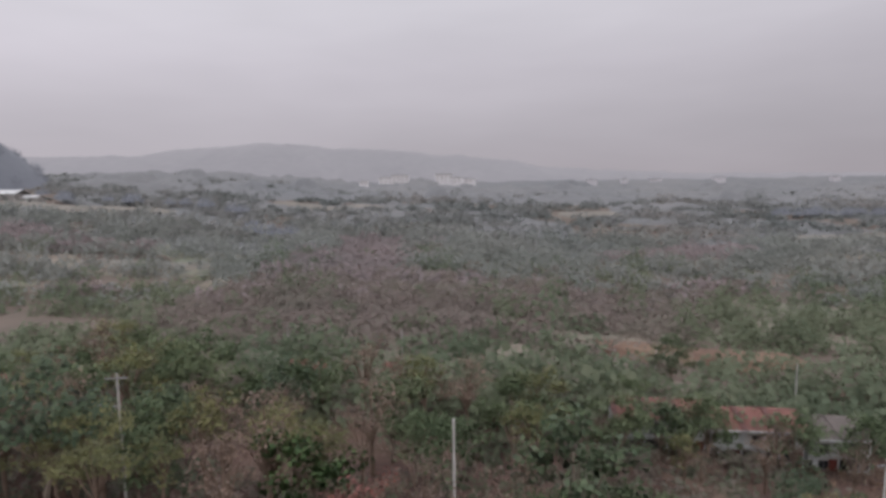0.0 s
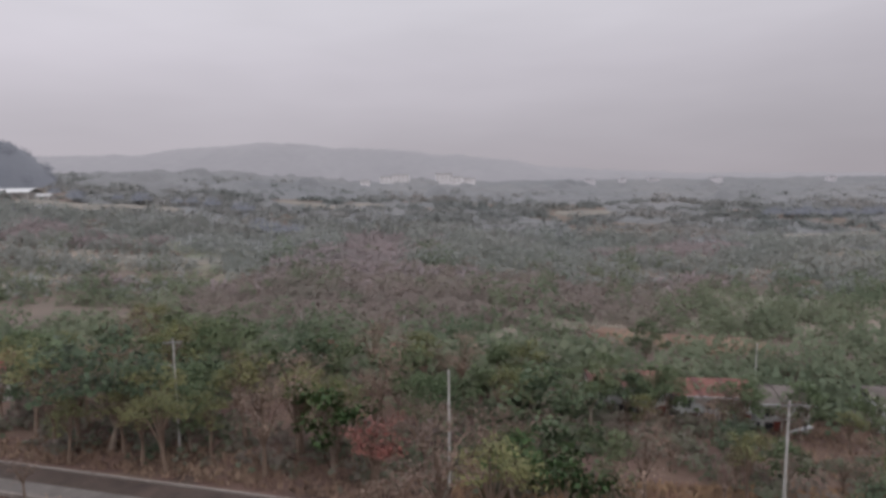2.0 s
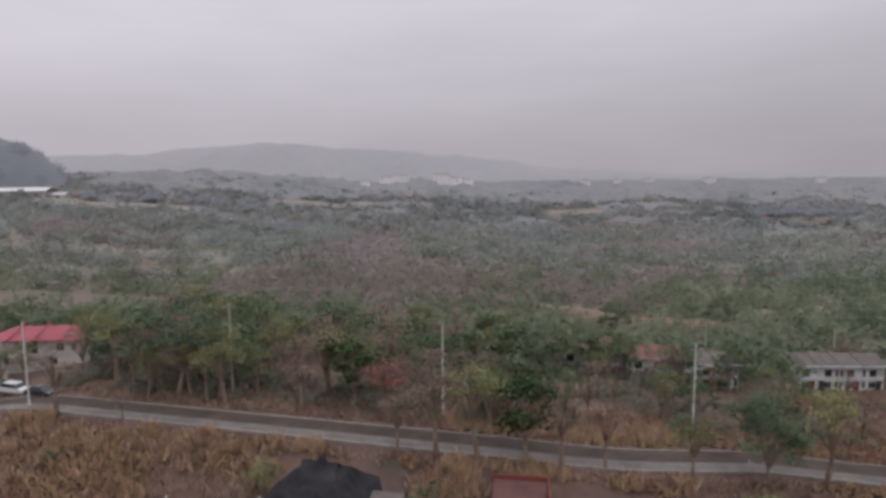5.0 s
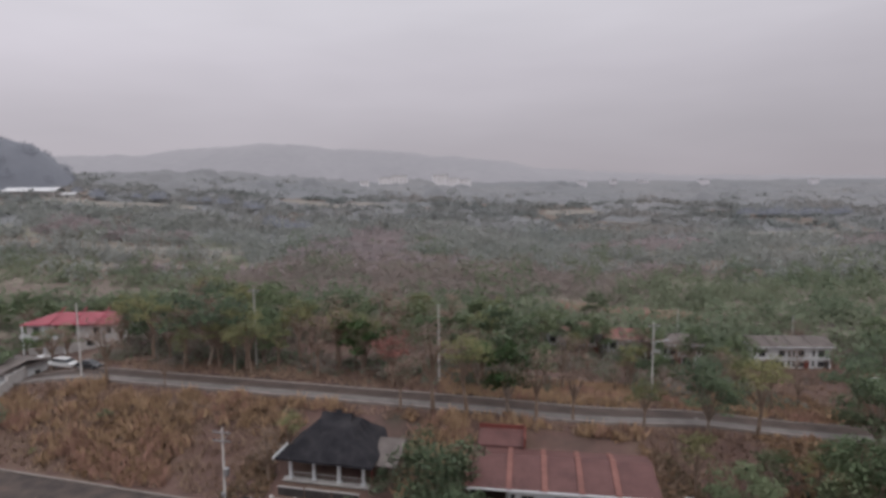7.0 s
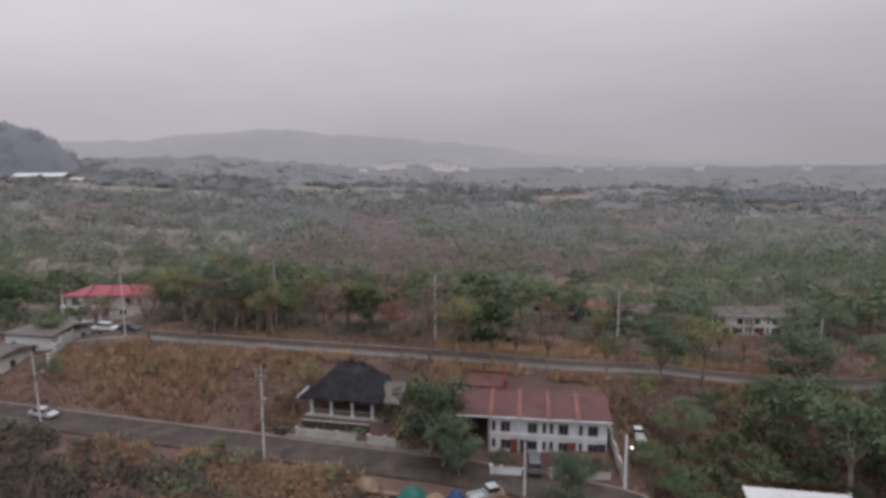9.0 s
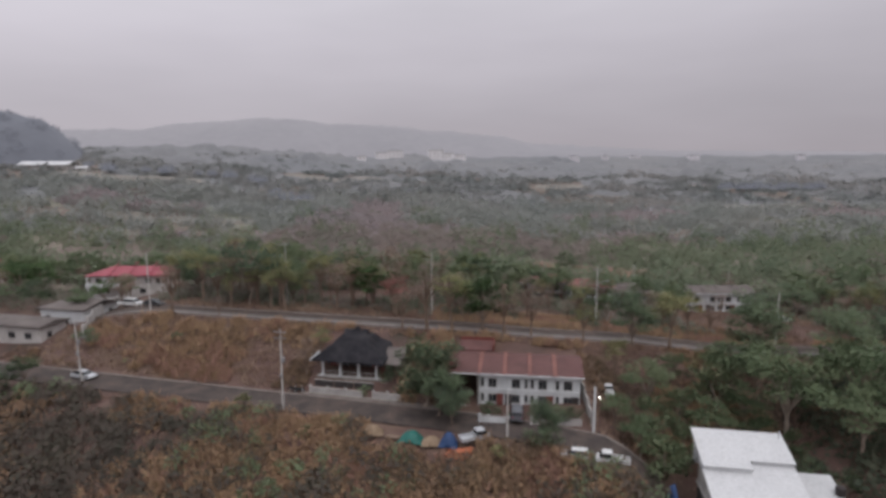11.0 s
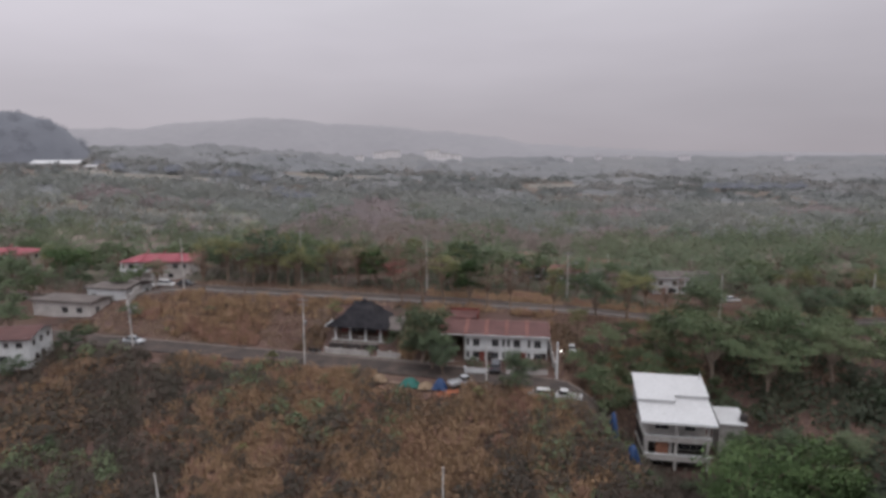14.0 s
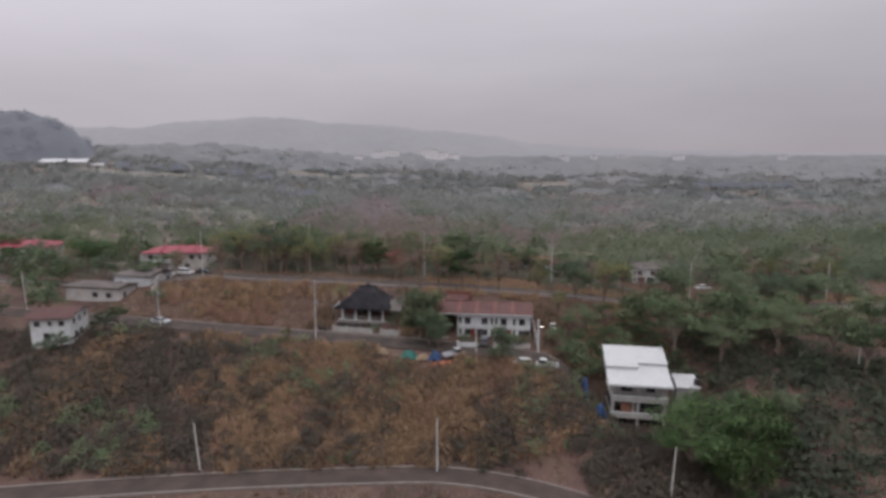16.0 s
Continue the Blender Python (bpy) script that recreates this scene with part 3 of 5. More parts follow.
cover("valley_lone_trees", "single round trees standing above the valley thicket", 110, 95, 260, lambda x, y: in_valley(x, y) and greenness(x, y) < 0.7, 2.4, 4.4, 1.6, 150, 0.45, M_CROWN_MID, 15, "woods")
cover("far_tree_tops", "haze-toned trees of the far woods", 2500, 300, 660, lambda x, y: in_valley(x, y) and patch(x, y, 0.011, 5) > -0.62, 4.0, 8.5, 0.6, 38, 1.35, M_WOOD_TOP, 29, "woods")


# dry slopes: scrub and straw
def clear_of_roads(x, y, gap=0.6):
    return not (abs(y - y_up(x) - 2.6) < 3.2 + gap or (-112 < x < 30 and abs(y - y_mid(x) - 3.2) < 3.6 + gap) or abs(y - y_low(x) - 2.2) < 2.8 + gap)


FOOT = ((8.3, 17.9, -10, -5.0, 15.6, -5.5, 13.0), (-16.9, 28.4, -14, -2.0, 14.0, -6.0, 9.0), (32.2, -4.6, -12, -1.5, 15.6, -2.5, 9.0), (-81.2, 56.6, -15, -1, 14, -1, 14), (-91.0, 52.0, -15, -1, 18, -1, 9),
        (-80.6, 22.4, 6, -1, 9, -1, 9.5), (-2, 9.5, -15, -6.5, 9.5, -1.8, 2.2), (-84.6, 82.5, 0, -2, 21, -3, 12))


def clear_of_houses(x, y):
    for ox, oy, turn, a, b, c, d in FOOT:
        k = radians(turn)
        u, v = (x - ox) * math.cos(k) + (y - oy) * math.sin(k), (y - oy) * math.cos(k) - (x - ox) * math.sin(k)
        if a < u < b and c < v < d:
            return False
    return True


def bushes(name, label, pts, r_lo, r_hi, tall, per, leaf, material, seed, category="undergrowth"):
    """Rounded bushes of loose leaf sprays."""
    r = rng.uniform(r_lo, r_hi, len(pts)) * (0.75 + 0.5 * rng.random(len(pts)))
    tagged(leafy(name, sprays(pts, r, r * tall * rng.uniform(0.8, 1.25, len(pts)), per, leaf, seed), material), label, category, kind="stuff")


pts = scatter(950, -95, 32, -14, 26, lambda x, y: y_low(x) + 5 < y < y_mid(x) - 0.8 and clear_of_houses(x, y) and patch(x, y, 0.07, 2) > (0.12 if x < -28 else -0.45))
bushes("slope_scrub", "dry golden-brown scrub on the bank above the curving road", pts, 0.7, 2.0, 1.05, 52, 0.22, M_SCRUB_DRY, 6, "scrub")
pts = scatter(900, -75, 60, 10, 50, lambda x, y: y_mid(x) + 7.5 < y < y_up(x) - 1.5 and clear_of_houses(x, y) and clear_of_roads(x, y) and patch(x, y, 0.07, 4) > 0.12)
tagged(leafy("bank_scrub", clumps(pts, rng.uniform(0.35, 1.0, len(pts)), 22, 0.32, 1.0, 7), M_SCRUB_DRY), "low dry bushes on the grassy bank", "scrub", kind="stuff")


pts = scatter(2150, -150, 150, 42, 112, lambda x, y: 9 < y - y_up(x) < 62 and abs(x) < 0.85 * (y + 95) and not (-86 < x < -60 and y < 84) and not (57 < x < 86 and y < 76) and patch(x, y, 0.05, 12) > -0.25)
bushes("understory", "dull green and brown undergrowth below the tree belt", pts, 0.9, 2.3, 1.05, 26, 0.34, M_UNDER, 14)
pts = scatter(1250, 44, 118, -55, 32, lambda x, y: clear_of_roads(x, y) and clear_of_houses(x, y) and y < 30 - 0.1 * x and patch(x, y, 0.05, 15) > (-0.3 if y > -4 else -0.4))
bushes("thicket", "dark green thicket on the slope below the trees", pts, 1.2, 3.1, 1.1, 46, 0.34, M_THICKET, 15)
pts = scatter(1150, -100, 30, -14, 30, lambda x, y: y_low(x) + 5.5 < y < y_mid(x) - 1.0 and clear_of_houses(x, y) and patch(x, y, 0.055, 18) + 0.5 * patch(x, y, 0.15, 19) > -0.45 + 0.62 * sm(-42, -8, x) - 0.35 * sm(10, 26, x))
greens = scatter(175, -95, 34, -14, 28, lambda x, y: y_low(x) + 5.5 < y < y_mid(x) - 1.0 and clear_of_houses(x, y) and patch(x, y, 0.045, 51) > 0.08 - 0.3 * sm(8, 26, x))
bushes("green_bushes", "dull green bushes scattered over the dry bank", greens, 0.9, 2.2, 1.15, 120, 0.2, M_LEAF_DULL, 52)
bushes("slope_thicket", "dull brown and olive bushes among dry grass on the bank", pts, 0.9, 2.4, 1.0, 62, 0.27, M_SLOPE_SHRUB, 16)


pts = scatter(460, 9, 46, -34, 8, lambda x, y: (y_low(x) + 5.2 < y < y_mid(x) - 1.0 or (x > 21 and y_low(x) - 9 < y < y_low(x) - 1.5 - 0.1 * (x - 21)) or x > 30) and y < -2 + 8 * (x < 30) and clear_of_roads(x, y, 0.2) and clear_of_houses(x, y) and patch(x, y, 0.06, 31) > -0.3 + 0.4 * (x < 24 and y > y_low(x)))
bushes("roadside_brush", "olive and brown brush beside the curving road", pts, 0.9, 2.2, 1.05, 60, 0.24, M_SLOPE_SHRUB, 36)


def tufts(pts, lo, hi, seed):
    """Straw tufts: thin leaning blades, four to a point."""
    g = np.random.default_rng(seed)
    n, k = len(pts), 4
    base = pts[:, None, :] + np.concatenate([g.normal(size=(n, k, 2)) * 0.25, np.zeros((n, k, 1))], 2)
    lean = np.concatenate([g.normal(size=(n, k, 2)) * 0.35, np.ones((n, k, 1))], 2) * g.uniform(lo, hi, (n, k, 1))
    side = np.concatenate([g.normal(size=(n, k, 2)), np.zeros((n, k, 1))], 2) * 0.085
    soft = np.concatenate([g.normal(size=(n * k, 2)) * 0.2, np.ones((n * k, 1))], 1)
    side *= np.where(side[:, :, :1] < 0, -1, 1)          # wound to face the camera's side, so no seen blade turns dark
    q = np.stack([base - side, base + side, base + lean + side * 0.3, base + lean - side * 0.3], 2).reshape(-1, 4, 3)
    return q, soft / np.linalg.norm(soft, axis=1, keepdims=True)


pts = scatter(9500, -80, 75, 8, 60, lambda x, y: y_mid(x) + 7.2 < y < y_up(x) + 14 and clear_of_roads(x, y) and clear_of_houses(x, y))
tagged(leafy("straw_grass", tufts(pts, 0.25, 0.75, 8), M_STRAW), "tall straw-coloured dry grass on the bank", "grass", kind="stuff")
pts = scatter(11000, -115, 45, -72, 26, lambda x, y: y < y_mid(x) - 0.6 and clear_of_roads(x, y) and clear_of_houses(x, y))
tagged(leafy("bank_grass", tufts(pts, 0.35, 1.0, 9), M_STRAW), "tall dry grass between bushes on the bank", "grass", kind="stuff")
tops = scatter(1150, -58, 31, -14, 26, lambda x, y: y_low(x) + 5 < y < y_mid(x) - 0.8 and clear_of_houses(x, y) and patch(x, y, 0.08, 22) > 0.22 - 0.55 * sm(-45, -16, x) + 0.3 * sm(8, 22, x))
tops = np.concatenate([tops, scatter(420, -70, 52, 10, 50, lambda x, y: y_mid(x) + 7.5 < y < y_up(x) - 1.0 and clear_of_houses(x, y) and clear_of_roads(x, y) and patch(x, y, 0.06, 27) > -0.05)])
pts = np.repeat(tops, 12, 0) + np.concatenate([rng.normal(size=(len(tops) * 12, 2)) * 0.55, np.zeros((len(tops) * 12, 1))], 1)
tagged(leafy("plume_grass", tufts(pts, 0.4, 1.5, 41), M_PLUME), "tall golden plume grass in clumps on the bank", "grass", kind="stuff")
pts = scatter(9000, 26, 150, -48, 78, lambda x, y: clear_of_roads(x, y) and clear_of_houses(x, y) and (y < 34 or x > 84))
yard = scatter(2600, 46, 98, 43, 76, lambda x, y: 8 < y - y_up(x) and clear_of_roads(x, y))
tagged(leafy("yard_grass", tufts(yard, 0.2, 0.6, 19), M_STRAW), "dry straw grass before the white terrace", "grass", kind="stuff")
verge = scatter(7000, 2, 125, 34, 62, lambda x, y: 6 < y - y_up(x) < 17 + 4 * patch(x, y, 0.05, 61) and patch(x, y, 0.05, 62) > -0.3)
tagged(leafy("verge_grass", tufts(verge, 0.3, 0.9, 63), M_PLUME), "golden dry grass along the tree-lined road", "grass", kind="stuff")
tagged(leafy("garden_grass", tufts(pts, 0.2, 0.7, 10), M_STRAW), "patchy dry grass under the trees", "grass", kind="stuff")


# ---------------------------------------------------------------- trees
def make_tree(seed, label, height, crown_r, trunk_share, material, sprays, leaf, flat=0.8, limbs=6, sparse=False, lift=0.55):
    """A tree at the origin: tapered trunk and limbs, and a crown of small leaf sprays in uneven clumps with gaps."""
    r = random.Random(seed)
    t = thing("tree", label, "tree", pose(0, 0, 0), "trees")
    bm = bmesh.new()
    bend = Vector((r.uniform(-0.4, 0.4), r.uniform(-0.4, 0.4), 0))
    fork = height * trunk_share
    r0 = 0.016 * height + 0.07
    tube(bm, [(0, 0, -0.5), (0, 0, 0.1), tuple(bend * 0.5 + Vector((0, 0, fork * 0.55))), tuple(bend + Vector((0, 0, fork))), tuple(bend * 1.4 + Vector((0, 0, height * 0.85)))],
         [r0 * 1.5, r0 * 1.15, r0 * 0.85, r0 * 0.65, r0 * 0.12], 7)
    centres, sizes = [], []
    for k in range(limbs):
        a = k * math.tau / limbs + r.uniform(-0.5, 0.5)
        z0 = fork * r.uniform(0.8, 1.1)
        reach = crown_r * r.uniform(0.55, 0.95)
        end = Vector((reach * math.cos(a), reach * math.sin(a), fork + (height - fork) * r.uniform(0.25, 0.85)))
        start = bend * (z0 / max(fork, 0.1)) * 0.9 + Vector((0, 0, z0))
        mid = start.lerp(end, 0.5) + Vector((0, 0, 0.12 * height))
        tube(bm, [tuple(start), tuple(mid), tuple(end)], [r0 * 0.45, r0 * 0.28, r0 * 0.07], 5)
        for q, s in ((end, r.uniform(0.32, 0.5)), (mid.lerp(end, 0.4) + Vector((r.uniform(-.6, .6), r.uniform(-.6, .6), 0.3)), r.uniform(0.28, 0.42))):
            centres.append(tuple(q))
            sizes.append(crown_r * s)
    for _ in range(3):
        centres.append((r.uniform(-.3, .3) * crown_r, r.uniform(-.3, .3) * crown_r, height * r.uniform(0.78, 0.94)))
        sizes.append(crown_r * r.uniform(0.3, 0.46))
    part("trunk", bm, M_BARK if not sparse else M_TWIG, t)
    per = sprays // len(centres)
    g = np.random.default_rng(seed)
    q, soft = clumps(np.array(centres), np.array(sizes), per, leaf, flat, seed, lift)
    cq = q.mean(1, keepdims=True)
    shrink = (leaf * 1.0) * g.uniform(0.55, 1.2, (len(q), 1, 1)) / leaf
    q = cq + (q - cq) * shrink
    crown = quads_object("crown", q, material, soft)
    crown.parent = t
    return t


KINDS = {
    "dark": [make_tree(s, "broad dark green leafy tree with an uneven crown", 9.5, 4.2, 0.22, M_LEAF_DARK, 1900, 0.14, limbs=9) for s in (1, 2, 3)],
    "dense": [make_tree(s, "dense dark green tree with a full rounded crown", 9.5, 3.9, 0.14, M_LEAF_DARK, 5200, 0.105, limbs=16) for s in (31, 32)],
    # "dusty" kind: leaf colour lightened to stand for haze, no dust
    "dusty": [make_tree(s, "dull green haze-lightened tree with an uneven crown", 9.5, 3.8, 0.24, M_LEAF_DULL, 1800, 0.14, limbs=9) for s in (21, 22, 23)],
    "green": [make_tree(s, "fresh green leafy tree with a rounded uneven crown", 8.0, 3.1, 0.2, M_LEAF_GREEN, 2000, 0.135, limbs=10) for s in (4, 5)],
    "olive": [make_tree(s, "thin yellow-green tree with a loose crown", 9.0, 2.7, 0.38, M_LEAF_OLIVE, 1500, 0.115, sparse=True, limbs=8) for s in (6, 7, 8)],
    "brown": [make_tree(s, "half-bare tree with dry brown leaves and thin branches", 9.5, 3.0, 0.34, M_LEAF_BROWN, 1100, 0.095, sparse=True, limbs=10) for s in (9, 10, 11)],
    "red": [make_tree(12, "tree with rusty red dry leaves by the road", 9.5, 3.6, 0.3, M_LEAF_RED, 1500, 0.11, sparse=True, limbs=9)],
    "tall": [make_tree(s, "tall leafy tree with a bare pale trunk", 16.5, 5.6, 0.36, M_LEAF_DULL, 3800, 0.11, limbs=11) for s in (13, 14)],
    "shrub": [make_tree(s, "low dense dark green bush", 3.6, 2.6, 0.15, M_LEAF_DARK, 1100, 0.14, limbs=7) for s in (15, 16)],
    "mango": [make_tree(17, "large dense bright green tree with a wide domed crown", 12.0, 6.0, 0.10, M_LEAF_GREEN,  11000, 0.08, limbs=22)],
    "palm_bush": [make_tree(18, "small yellow-green bush beside the road", 4.5, 1.8, 0.2, M_LEAF_OLIVE, 700, 0.17)],
}
HEIGHT = {"dark": 9.5, "dense": 9.5, "dusty": 9.5, "green": 8.0, "olive": 9.0, "brown": 9.5, "red": 9.5, "tall": 16.5, "shrub": 3.6, "mango": 12.0, "palm_bush": 4.5}
used = {}
tree_rng = random.Random(5)


def plant(kind, x, y, height=None, wide=1.0):
    height = height or HEIGHT[kind] * tree_rng.uniform(0.8, 1.15)
    k = height / HEIGHT[kind]
    n = used.get(kind, 0)
    used[kind] = n + 1
    stock = KINDS[kind]
    m = pose(x, y, h(x, y), 0, 0, tree_rng.uniform(0, 360)) @ Matrix.Diagonal((k * wide, k * wide, k, 1))
    if n < len(stock):
        stock[n].matrix_world = m
        return stock[n]
    src = stock[n % len(stock)]
    return copy_thing(src, m @ Matrix.Diagonal((1 / src.scale[0], 1 / src.scale[1], 1 / src.scale[2], 1)))


# along the upper road
for kind, x, y, t, *wide in (("brown", -50, 49.5, 10.5), ("brown", -40, 47, 4.5), ("red", -5.5, 45.2, 8.4), ("olive", -40, 54, 8), ("olive", -35, 56, 8.5), ("olive", -31.5, 53, 8), ("olive", -25, 55, 8), ("olive", -12, 54, 9), ("green", 7.5, 43.5, 8), ("brown", -3.9, 36.6, 8), ("brown", 0.5, 35.6, 13), ("olive", 5.0, 34.6, 11.3),
                      ("green", 10.4, 34.2, 9.8), ("brown", 13.9, 32.8, 9.8), ("brown", 18.6, 32.4, 8.4), ("olive", 27.4, 31.0, 7.2), ("dense", 37.0, 33.2, 10.4, 0.9),
                      ("olive", 43.5, 33.2, 11), ("dense", 58.5, 32.0, 10.2, 1.1), ("dense", 74, 30.5, 10.5, 1.15), ("dense", 83, 30.5, 9.5, 1.2), ("dense", 91, 31.5, 9.2, 1.2), ("dark", 99, 31, 9.5, 1.2), ("olive", -28.1, 51.1, 9.8), ("green", -10.5, 50.5, 10),
                      ("olive", -30, 54.5, 11.5), ("dark", -37, 57, 14.5), ("brown", -15, 54.7, 13), ("olive", -10.6, 55, 9.7), ("brown", -44, 58, 10), ("brown", -20, 58, 10),
                      ("brown", 20, 44, 9), ("olive", 31, 46, 8), ("brown", 44, 45, 9), ("brown", -6, 47, 8), ("brown", 6, 46, 9), ("olive", 52, 44, 9), ("dark", 66, 45, 10), ("dark", 27, 70, 7.5), ("dusty", 33.5, 70.5, 7.5), ("brown", 40, 68, 7), ("dusty", 21, 66, 9), ("olive", 26.5, 62, 6.5), ("dusty", 31, 70, 8.5), ("brown", 36, 63, 6.5), ("dusty", 42.5, 68, 8.5), ("brown", 45, 62, 7), ("dusty", 51, 68, 8.5), ("olive", 55, 64, 6.5), ("dusty", 60, 67, 8), ("brown", 70, 66, 6), ("brown", 78, 67, 5.5), ("dark", 88, 66, 9)):
    plant(kind, x, y, t, *wide)
# tree belt beyond the road
plant("dark", 41.5, 101, 8.5, 0.95)
belt = random.Random(21)
placed = []
tries = 0
while len(placed) < 150 and tries < 9000:
    tries += 1
    x, y = belt.uniform(-165, 165), belt.uniform(40, 112)
    e = y - y_up(x)
    if not 9 < e < 50 or abs(x) > 0.8 * (y + 92) or any((x - a) ** 2 + (y - b) ** 2 < 13 for a, b in placed):
        continue
    if (-100 < x < -60 and y < 92) or (20 < x < 95 and 54 < y < 84 and belt.random() < 0.86) or (-27 < x < -14 and 80 < y < 104):
        continue
    if (x < -62 and y < 66) or (56 < x < 87 and 48 < y < 74):
        continue
    placed.append((x, y))
    plant(belt.choices(("dusty", "dark", "olive", "brown", "green"), (3.8, 1.6, 2.6, 2.2, 0.2))[0], x, y, belt.uniform(6.5, 11.5) * (1.1 if -60 < x < 16 else 0.62 if 16 < x < 86 and y < 76 else 0.95))
# round the houses and on the right-hand slope
for kind, x, y, t, *wide in (("dense", 0.2, 18.6, 10.4, 1.15), ("dense", 2.0, 15.6, 8.0, 1.1), ("dense", 3.9, 12.8, 6.0, 1.15), ("dense", 15.6, 5.9, 6.8, 0.8), ("shrub", 15.2, 5.2, 3.4), ("tall", 50.2, 9.5, 14.2, 1.25), ("tall", 60.5, 8.5, 14.2, 1.25), ("dusty", 47, 15, 6.3, 1.25),
                      ("dusty", 33, 13, 6.7, 1.25), ("dusty", 40, 24, 4.8, 1.25), ("dusty", 53, 22, 5.6, 1.25), ("dusty", 64, 20, 5.9, 1.25), ("dusty", 75, 18, 6.3, 1.25), ("dusty", 85, 17, 6.3, 1.25), ("tall", 68, 5, 11.1, 1.25), ("dusty", 36, 9, 6.3, 1.25), ("dusty", 55, 14, 6.3, 1.25), ("tall", 78, -4, 11.1, 1.25), ("dusty", 41, 12, 7.1, 1.25), ("dusty", 29.5, 9, 6.3, 1.25), ("dusty", 38, 16, 5.6, 1.25), ("tall", 72, 11, 10.3, 1.25), ("dusty", 80, 6, 9.5, 1.25), ("olive", 44, 22, 6.5), ("brown", 58, 19, 7.0), ("olive", 30, 22, 8.0),
                      ("tall", 47, 20, 10.3, 1.25), ("dusty", 34, 19, 7.9, 1.25), ("tall", 56, 3, 11.6, 1.25), ("dusty", 44, 17, 7.9, 1.25), ("dusty", 66, 14, 7.9, 1.25), ("dusty", 58, 25, 6.3, 1.25), ("dusty", 70, 26, 6.3, 1.25), ("dusty", 82, 24, 7.1, 1.25), ("tall", 90, 10, 11.1, 1.25), ("dusty", 31, 4.5, 7.1, 1.25), ("dusty", 27.5, 13.5, 4.8, 1.25), ("mango", 40.5, -19.0, 11.6), ("mango", 49.5, -19.5, 9.8), ("mango", 44.0, -26.0, 8.0), ("dense", 47.6, -4.2, 4.4, 0.9), ("dense", 53, -8, 4.2, 1.2), ("dense", 58, -13, 4.4, 1.2), ("dusty", -96, 60, 7), ("dusty", -103, 55, 8), ("dark", -99, 68, 8), ("dusty", -92, 43, 6), ("olive", -104, 46, 7), ("dusty", -108, 63, 8), ("dark", -98, 38, 6), ("dusty", -106, 36, 7), ("brown", -66, 61.5, 8), ("dusty", -72, 75, 7), ("brown", -68.5, 70, 7), ("brown", -19.5, 28, 7.5), ("olive", -17.5, 31, 6.5), ("dark", -67.5, 31, 5.0),
                      ("dusty", 46.5, 11, 5.6, 1.25), ("shrub", 50, 4, 3.0), ("shrub", 47.5, -4.5, 2.8), ("shrub", 52, 0, 3.2), ("dusty", 49, 6.5, 4.8, 1.25), ("dark", -73.8, 20.6, 4.4), ("dark", -69, 27.5, 5.0), ("shrub", -76.5, 20.2, 3.0), ("palm_bush", -27, 18.4, 3.4), ("shrub", -9.5, 22.8, 1.6), ("shrub", -5.2, 24.6, 2.6), ("dark", -74, 60, 6.5), ("green", -78, 76, 6.5), ("dark", -90, 70, 8.0), ("dark", -104, 66, 10.0),
                      ("shrub", 18.6, 12.4, 2.4), ("shrub", 20.6, 11.6, 2.2), ("shrub", 9.4, 15.0, 2.2), ("dark", -88, 40, 8.0), ("dark", -96, 52, 9.0), ("shrub", -64, 44, 3.4), ("shrub", 31, -11.5, 2.4), ("shrub", 37, -11.5, 2.0)):
    plant(kind, x, y, t, *wide)
side = random.Random(8)
n_side = 0
while n_side < 12:
    x, y = side.uniform(47, 112), side.uniform(-48, 5)
    if y > 4 - 0.2 * (x - 47) or (x < 55 and y > -14) or (41 < x < 57 and -30 < y < -15):
        continue
    plant(side.choice(("shrub", "shrub", "dark")), x, y, side.uniform(2.8, 6.0))
    n_side += 1
for _ in range(10):
    x = side.uniform(-95, 30)
    y = side.uniform(y_low(x) + 7, y_mid(x) - 2)
    if clear_of_houses(x, y):
        plant(side.choice(("palm_bush", "shrub", "brown")), x, y, side.uniform(1.6, 3.0))
for _ in range(8):
    x = side.uniform(-60, 40)
    y = side.uniform(y_mid(x) + 9, y_up(x) - 2)
    if clear_of_houses(x, y):
        plant(side.choice(("palm_bush", "shrub")), x, y, side.uniform(1.0, 2.0))


# ---------------------------------------------------------------- houses
def window(parent, x, z, w, hh, y=0.0, side=0, bars=1):
    """A framed window on a wall plane. side 0: on the front at depth y; 1: on the wall at x, facing +x, with its middle at depth y."""
    bm = boxes((-w / 2 - 0.07, w / 2 + 0.07, -0.05, 0.02, hh, hh + 0.07), (-w / 2 - 0.12, w / 2 + 0.12, -0.10, 0.02, -0.08, 0),
               (-w / 2 - 0.07, -w / 2, -0.05, 0.02, 0, hh), (w / 2, w / 2 + 0.07, -0.05, 0.02, 0, hh))
    for k in range(bars):
        xx = -w / 2 + w * (k + 1) / (bars + 1)
        box(bm, xx - 0.02, xx + 0.02, -0.03, 0.02, 0, hh)
    ob = part("window", bm, M_GREYWALL, parent)
    ob.matrix_basis = pose(x, y, z, 0, 0, 90 * side)
    part("pane", boxes((-w / 2, w / 2, -0.015, 0.01, 0, hh)), M_GLASS, ob)
    return ob


